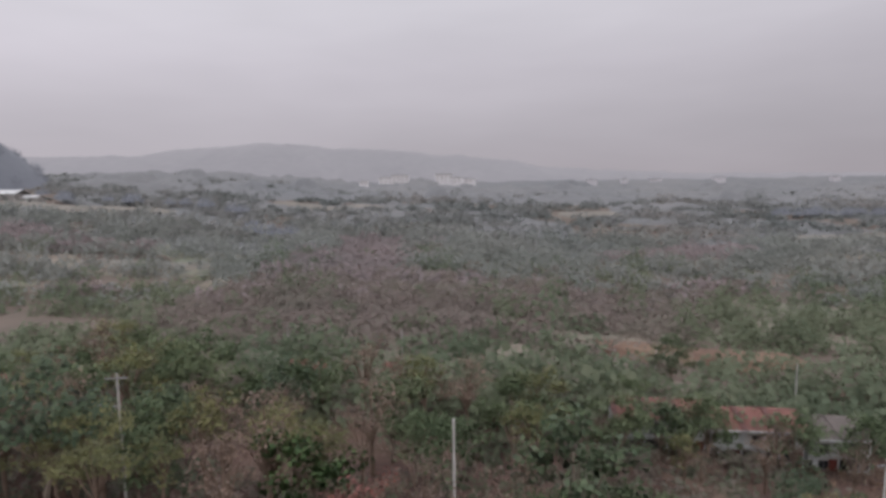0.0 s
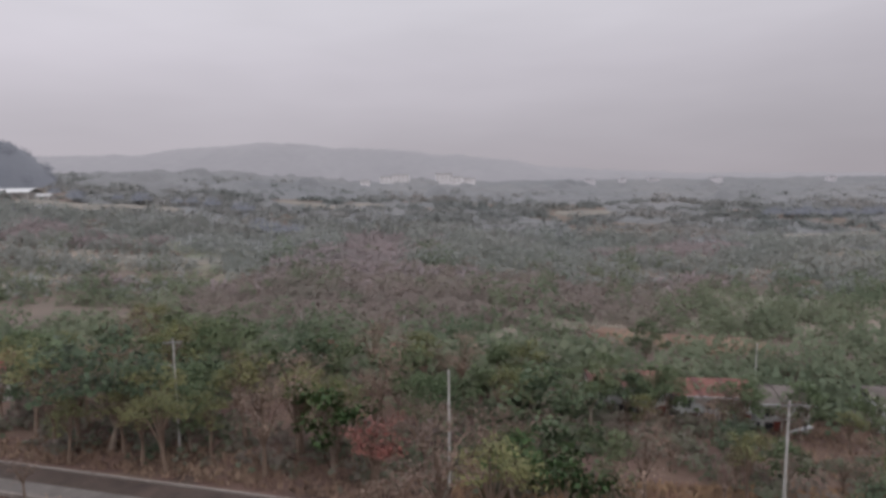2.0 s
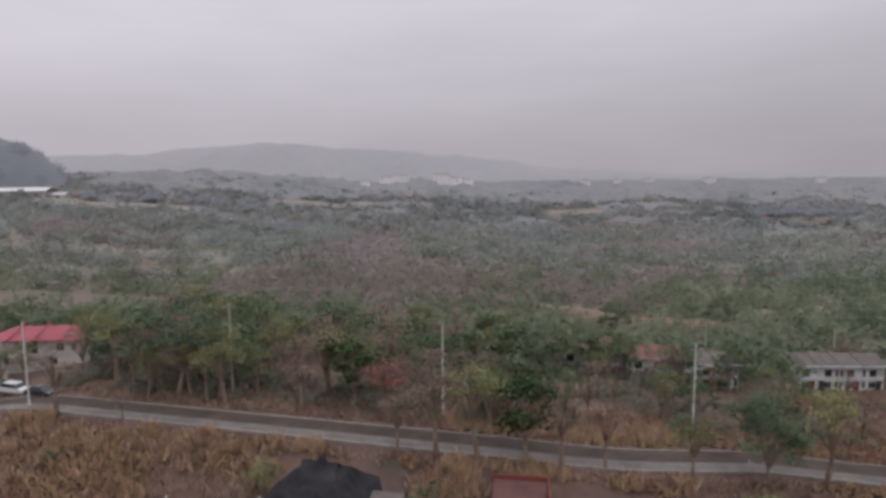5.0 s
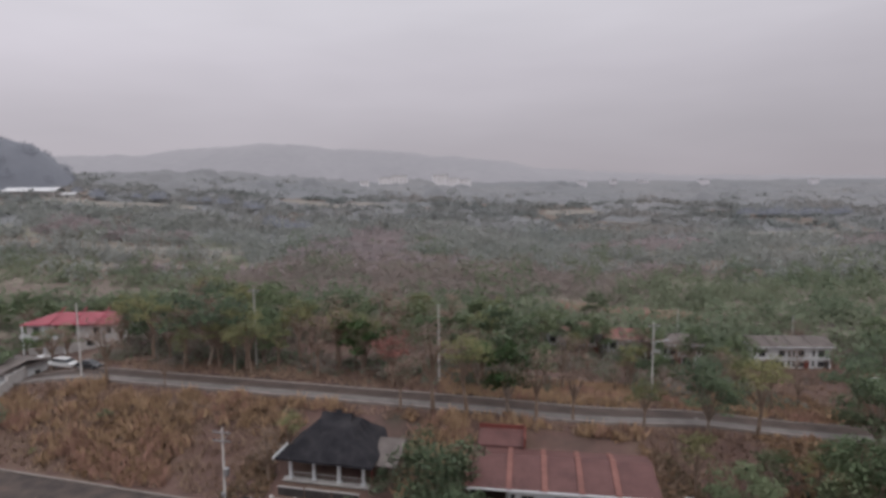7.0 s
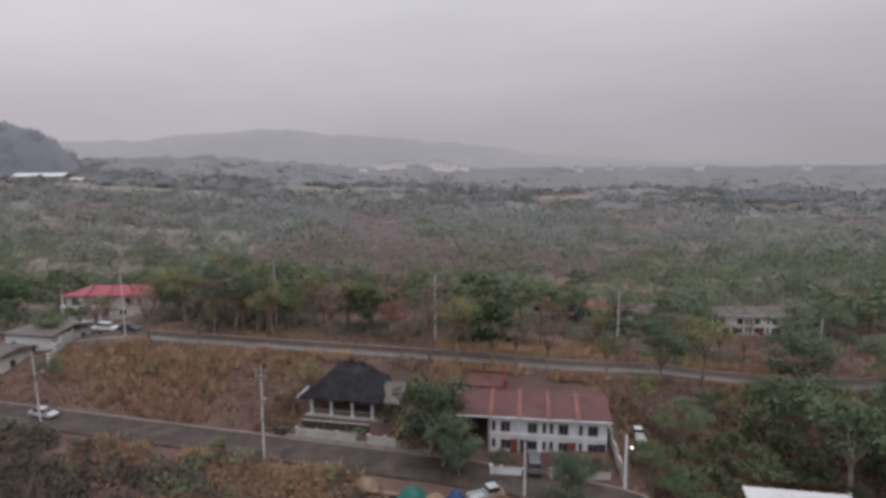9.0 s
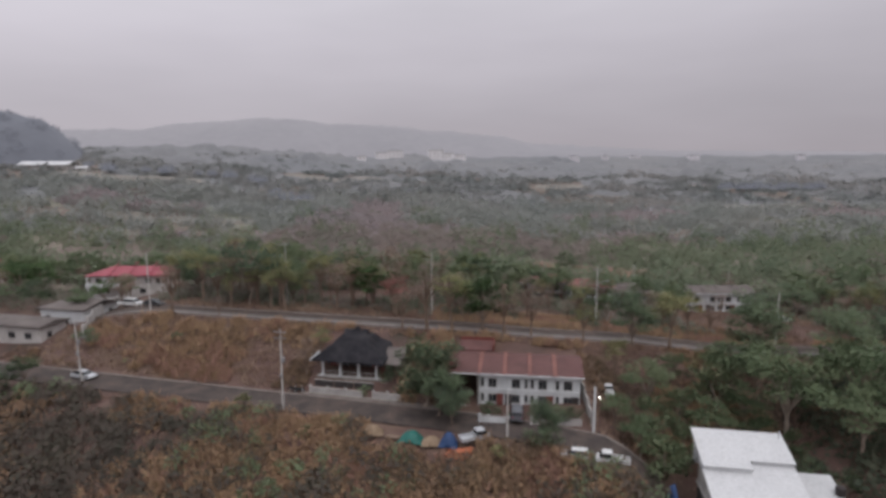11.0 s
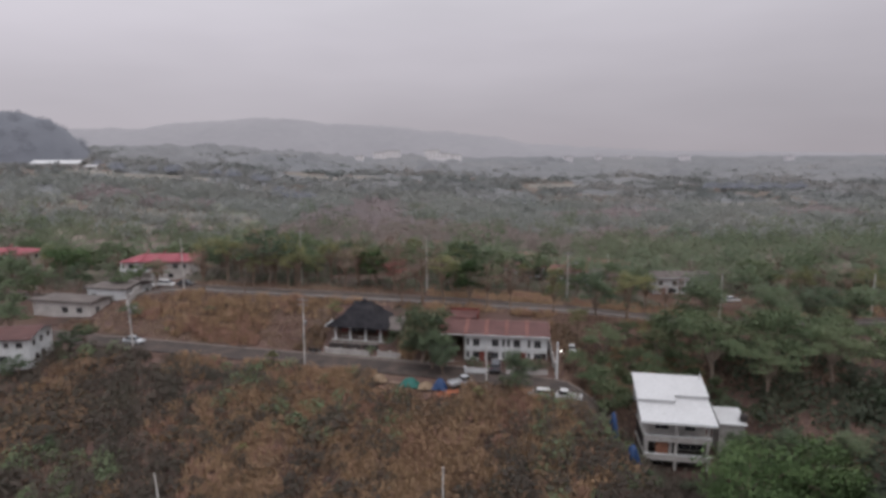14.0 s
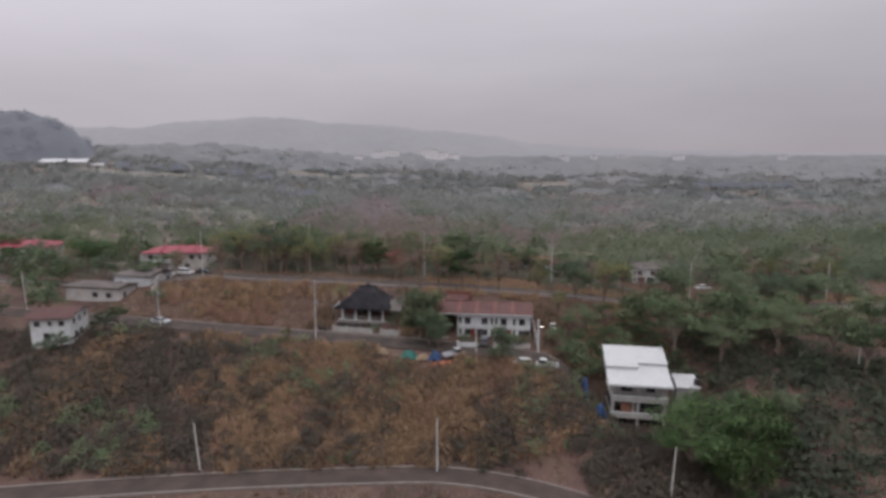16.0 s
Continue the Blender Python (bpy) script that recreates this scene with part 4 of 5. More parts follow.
def door(parent, x, z, w, hh, y=0.0, side=0, material=None):
    ob = part("door", boxes((-w / 2, w / 2, -0.04, 0.02, 0, hh), (-w / 2 - 0.08, -w / 2, -0.06, 0.02, 0, hh + 0.08), (w / 2, w / 2 + 0.08, -0.06, 0.02, 0, hh + 0.08)), material or M_DARK, parent)
    ob.matrix_basis = pose(x, y, z, 0, 0, 90 * side)
    part("handle", boxes((w / 2 - 0.14, w / 2 - 0.06, -0.10, -0.04, hh * 0.46, hh * 0.50)), M_METAL, ob)
    return ob


def gable_roof(bm, x0, x1, y0, y1, eave, ridge_y, ridge, back, thick=0.16):
    prism(bm, [(y0, eave), (ridge_y, ridge), (y1, back), (y1, back - thick), (ridge_y, ridge - thick), (y0, eave - thick)], x0, x1)
    return bm


def ribs(bm, x0, x1, y0, z0, y1, z1, step, r=0.035):
    x = x0
    while x < x1:
        prism(bm, [(y0, z0 + 0.01), (y0, z0 + r), (y1, z1 + r), (y1, z1 + 0.01)], x, x + 0.06)
        x += step
    return bm


def hip_roof(bm, x0, x1, y0, y1, eave, ridge, inset, thick=0.18):
    ym = (y0 + y1) / 2
    low = [bm.verts.new(p) for p in ((x0, y0, eave - thick), (x1, y0, eave - thick), (x1, y1, eave - thick), (x0, y1, eave - thick))]
    top = [bm.verts.new(p) for p in ((x0, y0, eave), (x1, y0, eave), (x1, y1, eave), (x0, y1, eave))]
    ra, rb = bm.verts.new((x0 + inset, ym, ridge)), bm.verts.new((x1 - inset, ym, ridge))
    bm.faces.new(low[::-1])
    for i in range(4):
        bm.faces.new((low[i], low[(i + 1) % 4], top[(i + 1) % 4], top[i]))
    bm.faces.new((top[0], top[1], rb, ra))
    bm.faces.new((top[1], top[2], rb))
    bm.faces.new((top[2], top[3], ra, rb))
    bm.faces.new((top[3], top[0], ra))
    return bm


def row_house(label, m, units, unit_w, eave, depth, roof_mat, strip_mat, carport=0.0, rear=False):
    """Two-storey terrace of narrow units: front wall at y = 0, right end at units * unit_w."""
    t = thing("row_house", label, "house", m, "row houses")
    w = units * unit_w
    part("wall", boxes((0, w, 0, depth, -1.6, eave), (-0.02, w + 0.02, -0.16, 0.04, eave * 0.5 - 0.12, eave * 0.5 + 0.16)), M_PAINT, t)
    ry, rz = depth * 0.62, eave + 1.35
    roof = part("roof", gable_roof(bmesh.new(), -carport - 0.3, w + 0.5, -0.75, depth + 0.5, eave + 0.1, ry, rz, eave + 0.55), roof_mat, t)
    part("roof_rib", ribs(bmesh.new(), -carport - 0.2, w + 0.4, -0.75, eave + 0.1, ry, rz, 0.42), roof_mat, roof)
    for k in range(units + (1 if carport else 0)):
        x = 0.05 + k * unit_w if k < units else -carport - 0.28
        part("roof_strip", prism(bmesh.new(), [(-0.85, eave + 0.02), (-0.85, eave + 0.24), (ry, rz + 0.16), (depth + 0.4, eave + 0.7), (depth + 0.4, eave + 0.5), (ry, rz - 0.02)], x - 0.3, x + 0.3), strip_mat, roof)
        if k < units:
            part("drain_pipe", tube(bmesh.new(), [(x, -0.08, -0.6), (x, -0.08, eave - 0.05)], [0.05, 0.05], 6), M_PAINT, t)
    part("gutter", boxes((-carport - 0.3, w + 0.5, -0.92, -0.76, eave - 0.08, eave + 0.06)), M_PAINT, t)
    up, hi = eave * 0.56, eave * 0.245
    for k in range(units):
        flip = k == 1
        o = k * unit_w
        s = (lambda a: o + (unit_w - a if flip else a))
        window(t, s(0.45), up + 0.15, 0.38, hi, bars=0)
        window(t, s(1.95), up + 0.1, 1.15, hi)
        window(t, s(0.45), 0.85, 0.38, hi * 0.85, bars=0)
        window(t, s(1.95), 0.75, 1.15, hi * 0.9)
        door(t, s(3.05), 0.02, 0.85, 2.0, material=M_DARK if k % 2 else M_RED_DOOR)
    for yy in (depth * 0.3, depth * 0.65):
        window(t, w, up + 0.1, 0.9, hi, yy, 1)
        window(t, w, 0.9, 0.9, hi, yy, 1)
    if carport:
        # carport walls: shade under the roof is put into their colour
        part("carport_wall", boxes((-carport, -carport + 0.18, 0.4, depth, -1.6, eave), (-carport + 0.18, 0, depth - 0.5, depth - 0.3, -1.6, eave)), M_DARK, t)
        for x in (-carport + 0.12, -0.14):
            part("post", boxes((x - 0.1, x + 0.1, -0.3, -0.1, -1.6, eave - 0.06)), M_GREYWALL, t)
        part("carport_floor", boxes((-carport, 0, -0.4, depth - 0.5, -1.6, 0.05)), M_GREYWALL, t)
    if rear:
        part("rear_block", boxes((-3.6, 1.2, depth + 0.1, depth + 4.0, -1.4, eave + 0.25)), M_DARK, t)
        part("rear_roof", gable_roof(bmesh.new(), -3.9, 1.5, depth + 0.55, depth + 4.3, eave + 0.75, depth + 4.0, eave + 1.35, eave + 1.3), roof_mat, t)
        part("parapet", boxes((-4.0, 1.6, depth + 4.32, depth + 4.5, eave + 0.4, eave + 1.75), (1.52, 1.72, depth + 0.6, depth + 4.5, eave + 0.4, eave + 1.7)), M_RED_DOOR, t)
    return t


row_house("white two-storey terrace with a brown sheet roof and red ridge strips", pose(8.2, 17.9, 3.5, 0, 0, -10), 4, 3.68, 5.25, 7.2, M_ROOF_BROWN, M_ROOF_TERRA, 4.2, True)
row_house("white terrace behind trees with a grey-brown sheet roof", pose(65.8, 73.5, 2.1, 0, 0, -4), 4, 3.9, 4.9, 5.6, M_ROOF_GREY, M_ROOF_GREY)
row_house("white terrace half hidden by trees with a red-brown roof", pose(23.2, 74.5, 5.5, 0, 0, -8), 3, 3.7, 4.8, 5.6, M_ROOF_TERRA, M_ROOF_BROWN)
row_house("white terrace among trees with a terracotta roof", pose(35.2, 73.5, 4.3, 0, 0, -8), 3, 3.7, 4.8, 5.6, M_ROOF_TERRA, M_ROOF_BROWN)
row_house("white terrace among trees with a purple-grey roof", pose(47.0, 72.5, 3.2, 0, 0, -8), 2, 3.7, 4.8, 5.6, M_ROOF_GREY, M_ROOF_GREY)


def thatched_house():
    t = thing("thatched_house", "raised house with a steep dark thatch roof and white porch columns", "house", pose(-16.9, 28.4, 3.6, 0, 0, -14))
    w, d, fl, ev = 9.6, 7.5, 1.3, 4.1
    part("plinth", boxes((-0.5, w + 0.5, -0.7, d, -1.2, fl - 0.16)), M_DARK, t)
    part("porch_slab", boxes((-0.7, w + 0.7, -0.9, d, fl - 0.16, fl)), M_GREYWALL, t)
    # wall behind the porch, with porch shade put into its colour
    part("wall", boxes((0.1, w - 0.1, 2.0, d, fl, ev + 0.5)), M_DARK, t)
    part("red_panel", boxes((0.5, 2.2, 1.9, 2.02, fl, ev - 0.5)), M_RED_DOOR, t)
    part("red_panel", boxes((w - 1.6, w - 0.4, 1.9, 2.02, fl, ev - 0.6)), M_RED_DOOR, t)
    door(t, 5.2, fl, 1.6, 2.1, 1.98)
    window(t, 3.2, fl + 0.8, 1.0, 1.2, 1.98)
    for x in (0.15, 3.2, 6.4, w - 0.15):
        part("column", boxes((x - 0.16, x + 0.16, -0.46, -0.14, fl - 1.2, ev + 0.2), (x - 0.26, x + 0.26, -0.56, -0.04, fl, fl + 0.25), bevel=0.02), M_PAINT, t)
    part("railing", boxes((0.4, w - 0.2, -0.36, -0.28, fl + 0.75, fl + 0.83), *[(0.6 + 0.42 * k, 0.65 + 0.42 * k, -0.34, -0.30, fl, fl + 0.75) for k in range(21)]), M_GREYWALL, t)
    # sweeping hip roof, steeper towards the crown
    bm = bmesh.new()
    rings = []
    for k, (s, z) in enumerate(((1.0, ev - 0.15), (1.0, ev + 0.12), (0.80, ev + 1.0), (0.56, ev + 2.05), (0.34, ev + 3.05), (0.20, ev + 3.6))):
        cx, cy, hw, hd = w / 2, d / 2 - 0.2, (w / 2 + 1.3) * s + (0.6 if s < 0.4 else 0), (d / 2 + 1.3) * s * (0.75 if s < 0.3 else 1)
        ring = []
        for i in range(32):
            a = i * math.tau / 32
            q = 1 / max(abs(math.cos(a)), abs(math.sin(a)))
            wob = 1 + 0.015 * math.sin(i * 5.0 + k)
            ring.append(bm.verts.new((cx + hw * q * math.cos(a) * wob, cy + hd * q * math.sin(a) * wob, z + 0.05 * math.sin(i * 3.1 + k * 2))))
        rings.append(ring)
    for r, s in zip(rings, rings[1:]):
        for i in range(32):
            bm.faces.new((r[i], r[(i + 1) % 32], s[(i + 1) % 32], s[i]))
    bm.faces.new(rings[-1])
    bm.faces.new(rings[0][::-1])
    roof = part("roof", bm, M_THATCH, t)
    part("roof_crown", gable_roof(bmesh.new(), w / 2 - 2.0, w / 2 + 2.0, d / 2 - 1.2, d / 2 + 0.8, ev + 3.35, d / 2 - 0.2, ev + 4.25, ev + 3.35, 0.3), M_THATCH, roof)
    part("roof_horn", prism(bmesh.new(), [(d / 2 - 0.5, ev + 4.0), (d / 2 - 0.2, ev + 4.65), (d / 2 + 0.1, ev + 4.0)], w / 2 - 0.2, w / 2 + 0.6), M_THATCH, roof)
    part("white_gutter", prism(bmesh.new(), [(-1.5, ev - 0.12), (-1.5, ev + 0.1), (2.6, ev + 0.35), (2.6, ev + 0.1)], -1.6, -1.35), M_PAINT, t)
    # side shelter with grey sheet roof
    part("side_roof", prism(bmesh.new(), [(0.0, ev - 0.5), (0.0, ev - 0.38), (4.6, ev + 1.1), (4.6, ev + 0.98)], w + 0.4, w + 3.8), M_ROOF_GREY, t)
    for x in (w + 0.7, w + 3.6):
        part("post", boxes((x - 0.09, x + 0.09, 0.2, 0.38, -1.0, ev - 0.4)), M_RED_DOOR, t)
    for k in range(7):
        part("step", boxes((w + 1.0, w + 2.2, -0.6 - k * 0.3, -0.3 - k * 0.3, -1.2, fl - 0.18 - k * 0.18)), M_GREYWALL, t)
    return t


thatched_house()


def garden_wall(label, pts, height, piers, material=None, name="garden_wall"):
    """A low wall along straight runs that steps with the land, with piers and a coping."""
    t = thing(name, label, "wall", pose(0, 0, 0), "garden walls")
    for (xa, ya), (xb, yb) in zip(pts, pts[1:]):
        run = math.hypot(xb - xa, yb - ya)
        n = max(1, round(run / 3.0))
        turn = math.degrees(math.atan2(yb - ya, xb - xa))
        for k in range(n):
            x, y = xa + (xb - xa) * k / n, ya + (yb - ya) * k / n
            z = h(x + (xb - xa) / n / 2, y + (yb - ya) / n / 2)
            L = run / n
            p = part("panel", boxes((0.12, L - 0.12, -0.07, 0.07, -0.8, height)), material or M_PAINT, t)
            p.matrix_basis = pose(x, y, z, 0, 0, turn)
            part("coping", boxes((0.10, L - 0.10, -0.11, 0.11, height, height + 0.07)), M_GREYWALL, p)
            if piers:
                q = part("pier", boxes((-0.16, 0.16, -0.16, 0.16, -0.8, height + 0.25), (-0.2, 0.2, -0.2, 0.2, height + 0.25, height + 0.33)), material or M_PAINT, t)
                q.matrix_basis = pose(x, y, z, 0, 0, turn)
    return t


garden_wall("pale grey stepped garden wall before the thatched house", [(-18.3, 24.6), (-9.6, 22.1)], 1.0, True, M_GREYWALL)
garden_wall("pale grey stepped garden wall beside a gate", [(-8.0, 21.7), (-3.6, 20.4)], 1.0, True, M_GREYWALL)
garden_wall("dark stone retaining wall below the porch", [(-18.0, 26.2), (-8.0, 23.6)], 1.1, False, M_DARK, "retaining_wall")
garden_wall("pale block wall along the plot's edge", [(-66.5, 47), (-71.6, 70.5)], 1.9, True, M_CREAM)
garden_wall("grey rendered boundary wall beside the terrace", [(24.0, 21.5), (23.3, 11.0)], 1.7, True, M_GREYWALL)
garden_wall("low white fence wall before the terrace", [(7.8, 13.4), (11.6, 12.8)], 0.9, True)
garden_wall("low cream fence wall before the terrace", [(15.0, 12.2), (22.0, 11.0)], 0.9, True, M_CREAM)
kerb_path = thing("footpath", "pale concrete footpath along the street", "path", pose(0, 0, 0))
for k in range(9):
    x = -20.0 + k * 2.4
    p = part("paving_slab", boxes((0.02, 2.42, 0, 1.3, -0.3, 0.14)), M_KERB, kerb_path)
    p.matrix_basis = pose(x, y_mid(x) + 6.9, h(x, y_mid(x) + 7), 0, 0, -17)


def white_house():
    t = thing("hillside_house", "unfinished white three-level house with stepped white roofs", "house", pose(33.0, -4.8, -6.2, 0, 0, -12))
    w, d = 8.9, 8.2
    # two lower levels near-black: veranda shade is in the colour
    for z, zz, m in ((0.0, 2.5, M_DARK), (2.8, 5.4, M_DARK), (5.7, 8.4, M_GREYWALL)):
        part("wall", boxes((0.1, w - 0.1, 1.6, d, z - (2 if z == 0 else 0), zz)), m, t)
    for z in (2.5, 5.4):
        part("floor_slab", boxes((-0.1, w + 0.2, -0.5, d, z, z + 0.3)), M_GREYWALL, t)
        part("balcony_front", boxes((-0.1, w + 0.2, -0.56, -0.44, z + 0.02, z + 0.95), (-0.1, 0.02, -0.44, 1.5, z + 0.3, z + 0.95), (w + 0.1, w + 0.22, -0.44, 1.5, z + 0.3, z + 0.95)), M_GREYWALL, t)
    part("floor_slab", boxes((-0.6, w + 0.6, -2.2, 1.6, -1.5, 0.0)), M_GREYWALL, t)
    for x in (0.2, 4.3, w - 0.2):
        for z, zz in ((0.0, 2.5), (2.8, 5.4), (5.7, 8.3)):
            part("column", boxes((x - 0.18, x + 0.18, -0.4, -0.04, z, zz)), M_GREYWALL, t)
    window(t, 2.6, 3.6, 1.8, 1.4, 1.6)
    part("brick_panel", boxes((1.6, 3.4, 0.3, 0.42, 2.8, 4.9)), M_BRICK, t, "bare orange brick infill")
    part("partition", boxes((3.5, 3.9, 0.2, 1.6, 2.8, 5.4), (0.05, 0.3, 0.0, 1.6, 2.8, 5.4), (w - 0.3, w - 0.05, 0.0, 1.6, 2.8, 5.4)), M_GREYWALL, t)
    part("parapet_cap", boxes((-0.16, w + 0.28, -0.62, -0.38, 6.35, 6.43), (-0.16, w + 0.28, -0.62, -0.38, 3.45, 3.53)), M_PAINT, t)
    window(t, 6.8, 3.4, 3.6, 1.6, 1.6, bars=3)
    window(t, 2.6, 6.5, 1.9, 1.3, 1.6)
    window(t, 6.6, 6.5, 1.4, 1.2, 1.6)
    window(t, 2.2, 0.6, 1.4, 1.3, 1.6)
    door(t, 6.6, 0.0, 1.0, 2.0, 1.58)
    z0 = 8.75
    lo = part("lower_roof", prism(bmesh.new(), [(-1.4, z0 - 0.1), (-1.4, z0 + 0.1), (4.6, z0 + 1.75), (4.6, z0 + 1.55)], -0.9, w + 0.7), M_ROOF_WHITE, t)
    part("roof_rib", ribs(bmesh.new(), -0.8, w + 0.6, -1.4, z0 + 0.1, 4.6, z0 + 1.75, 0.45, 0.03), M_ROOF_WHITE, lo)
    part("fascia", boxes((-0.9, w + 0.7, -1.44, -1.38, z0 - 0.25, z0 + 0.12)), M_PAINT, t)
    hi = part("upper_roof", prism(bmesh.new(), [(2.6, z0 + 1.62), (2.6, z0 + 1.82), (9.0, z0 + 3.55), (9.0, z0 + 3.35)], -0.95, 4.6), M_ROOF_WHITE, t)
    part("roof_rib", ribs(bmesh.new(), -0.85, 4.5, 2.6, z0 + 1.82, 9.0, z0 + 3.55, 0.45, 0.03), M_ROOF_WHITE, hi)
    hi2 = part("upper_roof", prism(bmesh.new(), [(4.0, z0 + 1.95), (4.0, z0 + 2.15), (9.0, z0 + 3.53), (9.0, z0 + 3.33)], 4.62, w + 0.75), M_ROOF_WHITE, t)
    part("roof_rib", ribs(bmesh.new(), 4.7, w + 0.65, 4.0, z0 + 2.15, 9.0, z0 + 3.53, 0.45, 0.03), M_ROOF_WHITE, hi2)
    part("clerestory", boxes((-0.6, 4.5, 2.75, 2.9, z0 + 1.0, z0 + 1.66), (4.6, w + 0.4, 4.15, 4.3, z0 + 1.4, z0 + 2.0), (-0.6, w + 0.4, d - 0.2, d, 8.0, z0 + 3.1)), M_PAINT, t)
    part("vent_pipe", tube(bmesh.new(), [(w + 0.2, 8.0, z0 + 2.6), (w + 0.2, 8.0, z0 + 4.3)], [0.09, 0.09], 8), M_PAINT, t)
    # lean-to with a white roof
    part("lean_to_roof", prism(bmesh.new(), [(3.4, 6.9), (3.4, 7.05), (7.6, 8.0), (7.6, 7.85)], w + 2.3, w + 6.2), M_ROOF_WHITE, t)
    part("lean_to_wall", boxes((w + 2.5, w + 6.0, 3.8, 7.4, 0.0, 6.9)), M_GREYWALL, t)
    part("water_tank", tube(bmesh.new(), [(w + 5.9, 4.4, 7.3), (w + 5.9, 4.4, 7.4), (w + 5.9, 4.4, 8.3), (w + 5.9, 4.4, 8.5)], [0.5, 0.55, 0.55, 0.2], 12), M_DARK, t)
    for x, y, zz in ((-1.6, -0.2, 6.5), (-1.4, 2.6, 6.0)):
        part("scaffold_pole", tube(bmesh.new(), [(x, y, -2.0), (x, y, zz)], [0.06, 0.05], 6), M_TWIG, t)
    return t


white_house()


def draped(name, label, m, w, d, tall, material, seed):
    """A sheet thrown over a heap: folded, sagging cloth with thickness."""
    n = 14
    vv = []
    for j in range(n + 1):
        for i in range(n + 1):
            u, v = i / n - 0.5, j / n - 0.5
            z = tall * max(0.0, 1 - (2.0 * math.hypot(u, v)) ** 2.2) + 0.18 * noise.noise((u * 5 + seed, v * 5, seed))
            vv.append((u * w, v * d, max(z, 0.03)))
    ff = [(j * (n + 1) + i, j * (n + 1) + i + 1, (j + 1) * (n + 1) + i + 1, (j + 1) * (n + 1) + i) for j in range(n) for i in range(n)]
    ob = mesh_object(name, vv, ff, material, True)
    ob.matrix_world = m
    ob.modifiers.new("thick", "SOLIDIFY").thickness = 0.03
    return tagged(ob, label, "tarpaulin" if "tarp" in name else "pile")


draped("tarpaulin", "teal tarpaulin over building materials beside the street", at(-1.8, 9.9, -15, 0.05), 3.4, 2.6, 1.3, M_TARP_TEAL, 1)
draped("tarpaulin", "blue tarpaulin over building materials beside the street", at(3.2, 8.4, -15, 0.05), 2.6, 2.4, 1.6, M_TARP_BLUE, 2)
draped("sand_heap", "heap of pale sand at the street's edge", at(-7.4, 12.0, 0, 0.02), 3.2, 2.6, 1.1, M_SAND, 3)
draped("sand_heap", "heap of pinkish sand between tarpaulins", at(0.8, 9.0, 0, 0.02), 2.8, 2.4, 0.9, M_SAND, 5)
draped("tarpaulin", "blue tarpaulin hung beside the unfinished house", at(30.2, -7.5, 0, 0.4), 2.2, 2.0, 2.6, M_TARP_BLUE, 4)
draped("tarpaulin", "tall blue sheet leaning on scaffold poles", at(28.6, -3.5, 0, 0.2), 1.6, 3.2, 4.0, M_TARP_BLUE, 6)
frame_ = thing("steel_frame", "orange painted steel frame lying on the slope", "steel frame", at(4.2, 6.2, -30, 0.2))
for k in range(4):
    part("bar", boxes((-1.6, 1.6, k * 0.6 - 0.9, k * 0.6 - 0.78, 0.1 + 0.12 * k, 0.22 + 0.12 * k)), M_RUST, frame_)
for k in (-1.4, 1.3):
    part("brace", boxes((k, k + 0.12, -1.0, 1.1, 0.22, 0.34)), M_RUST, frame_)


def plain_house(name, label, m, w, d, eave, roof, wall_mat, roof_mat, front, sides, over=0.6, rise=1.8, deep=2.5):
    t = thing(name, label, "house", m)
    part("wall", boxes((0, w, 0, d, -deep, eave)), wall_mat, t)
    if roof == "hip":
        part("roof", hip_roof(bmesh.new(), -over, w + over, -over, d + over, eave + 0.15, eave + rise, d / 2), roof_mat, t)
    elif roof == "gable":
        r = part("roof", gable_roof(bmesh.new(), -over, w + over, -over, d + over, eave + 0.05, d / 2, eave + rise, eave + 0.05), roof_mat, t)
        part("roof_rib", ribs(bmesh.new(), -over, w + over, -over, eave + 0.05, d / 2, eave + rise, 0.5), roof_mat, r)
        g = bmesh.new()
        prism(g, [(0, eave), (d, eave), (d / 2, eave + rise - 0.2)], 0.02, w - 0.02)
        part("gable_wall", g, wall_mat, t)
    else:
        part("roof", boxes((-over, w + over, -over, d + over, eave, eave + 0.3), bevel=0.04), roof_mat, t)
        part("upper_roof", gable_roof(bmesh.new(), w * 0.25, w + over - 0.1, -over + 0.2, d + over - 0.2, eave + 0.34, d * 0.55, eave + 0.34 + rise * 0.5, eave + 0.34), roof_mat, t)
    for x, z, ww, hh in front:
        window(t, x, z, ww, hh)
    for y, z, ww, hh in sides:
        window(t, w, z, ww, hh, y, 1)
    return t


plain_house("bungalow", "white low house with a grey-brown slab roof", pose(-81.2, 57.6, 4.8, 0, 0, -15), 11, 9, 4.6, "slab", M_PAINT, M_ROOF_GREY, [(2, 1.6, 1.0, 1.6), (6, 1.2, 1.8, 1.4)], [(2, 0.7, 0.9, 0.7), (4.5, 0.7, 0.9, 0.7), (7, 2.6, 0.9, 0.9)])
plain_house("bungalow", "cream low house with a wide grey slab roof and carport", pose(-91.0, 52.5, 4.3, 0, 0, -15), 16, 6, 3.4, "slab", M_CREAM, M_ROOF_GREY, [(9, 1.0, 1.6, 1.2), (13, 1.0, 1.6, 1.2)], [(2, 1.0, 1.0, 1.2), (4.4, 0.4, 0.9, 0.6)], 0.6, 1.0)
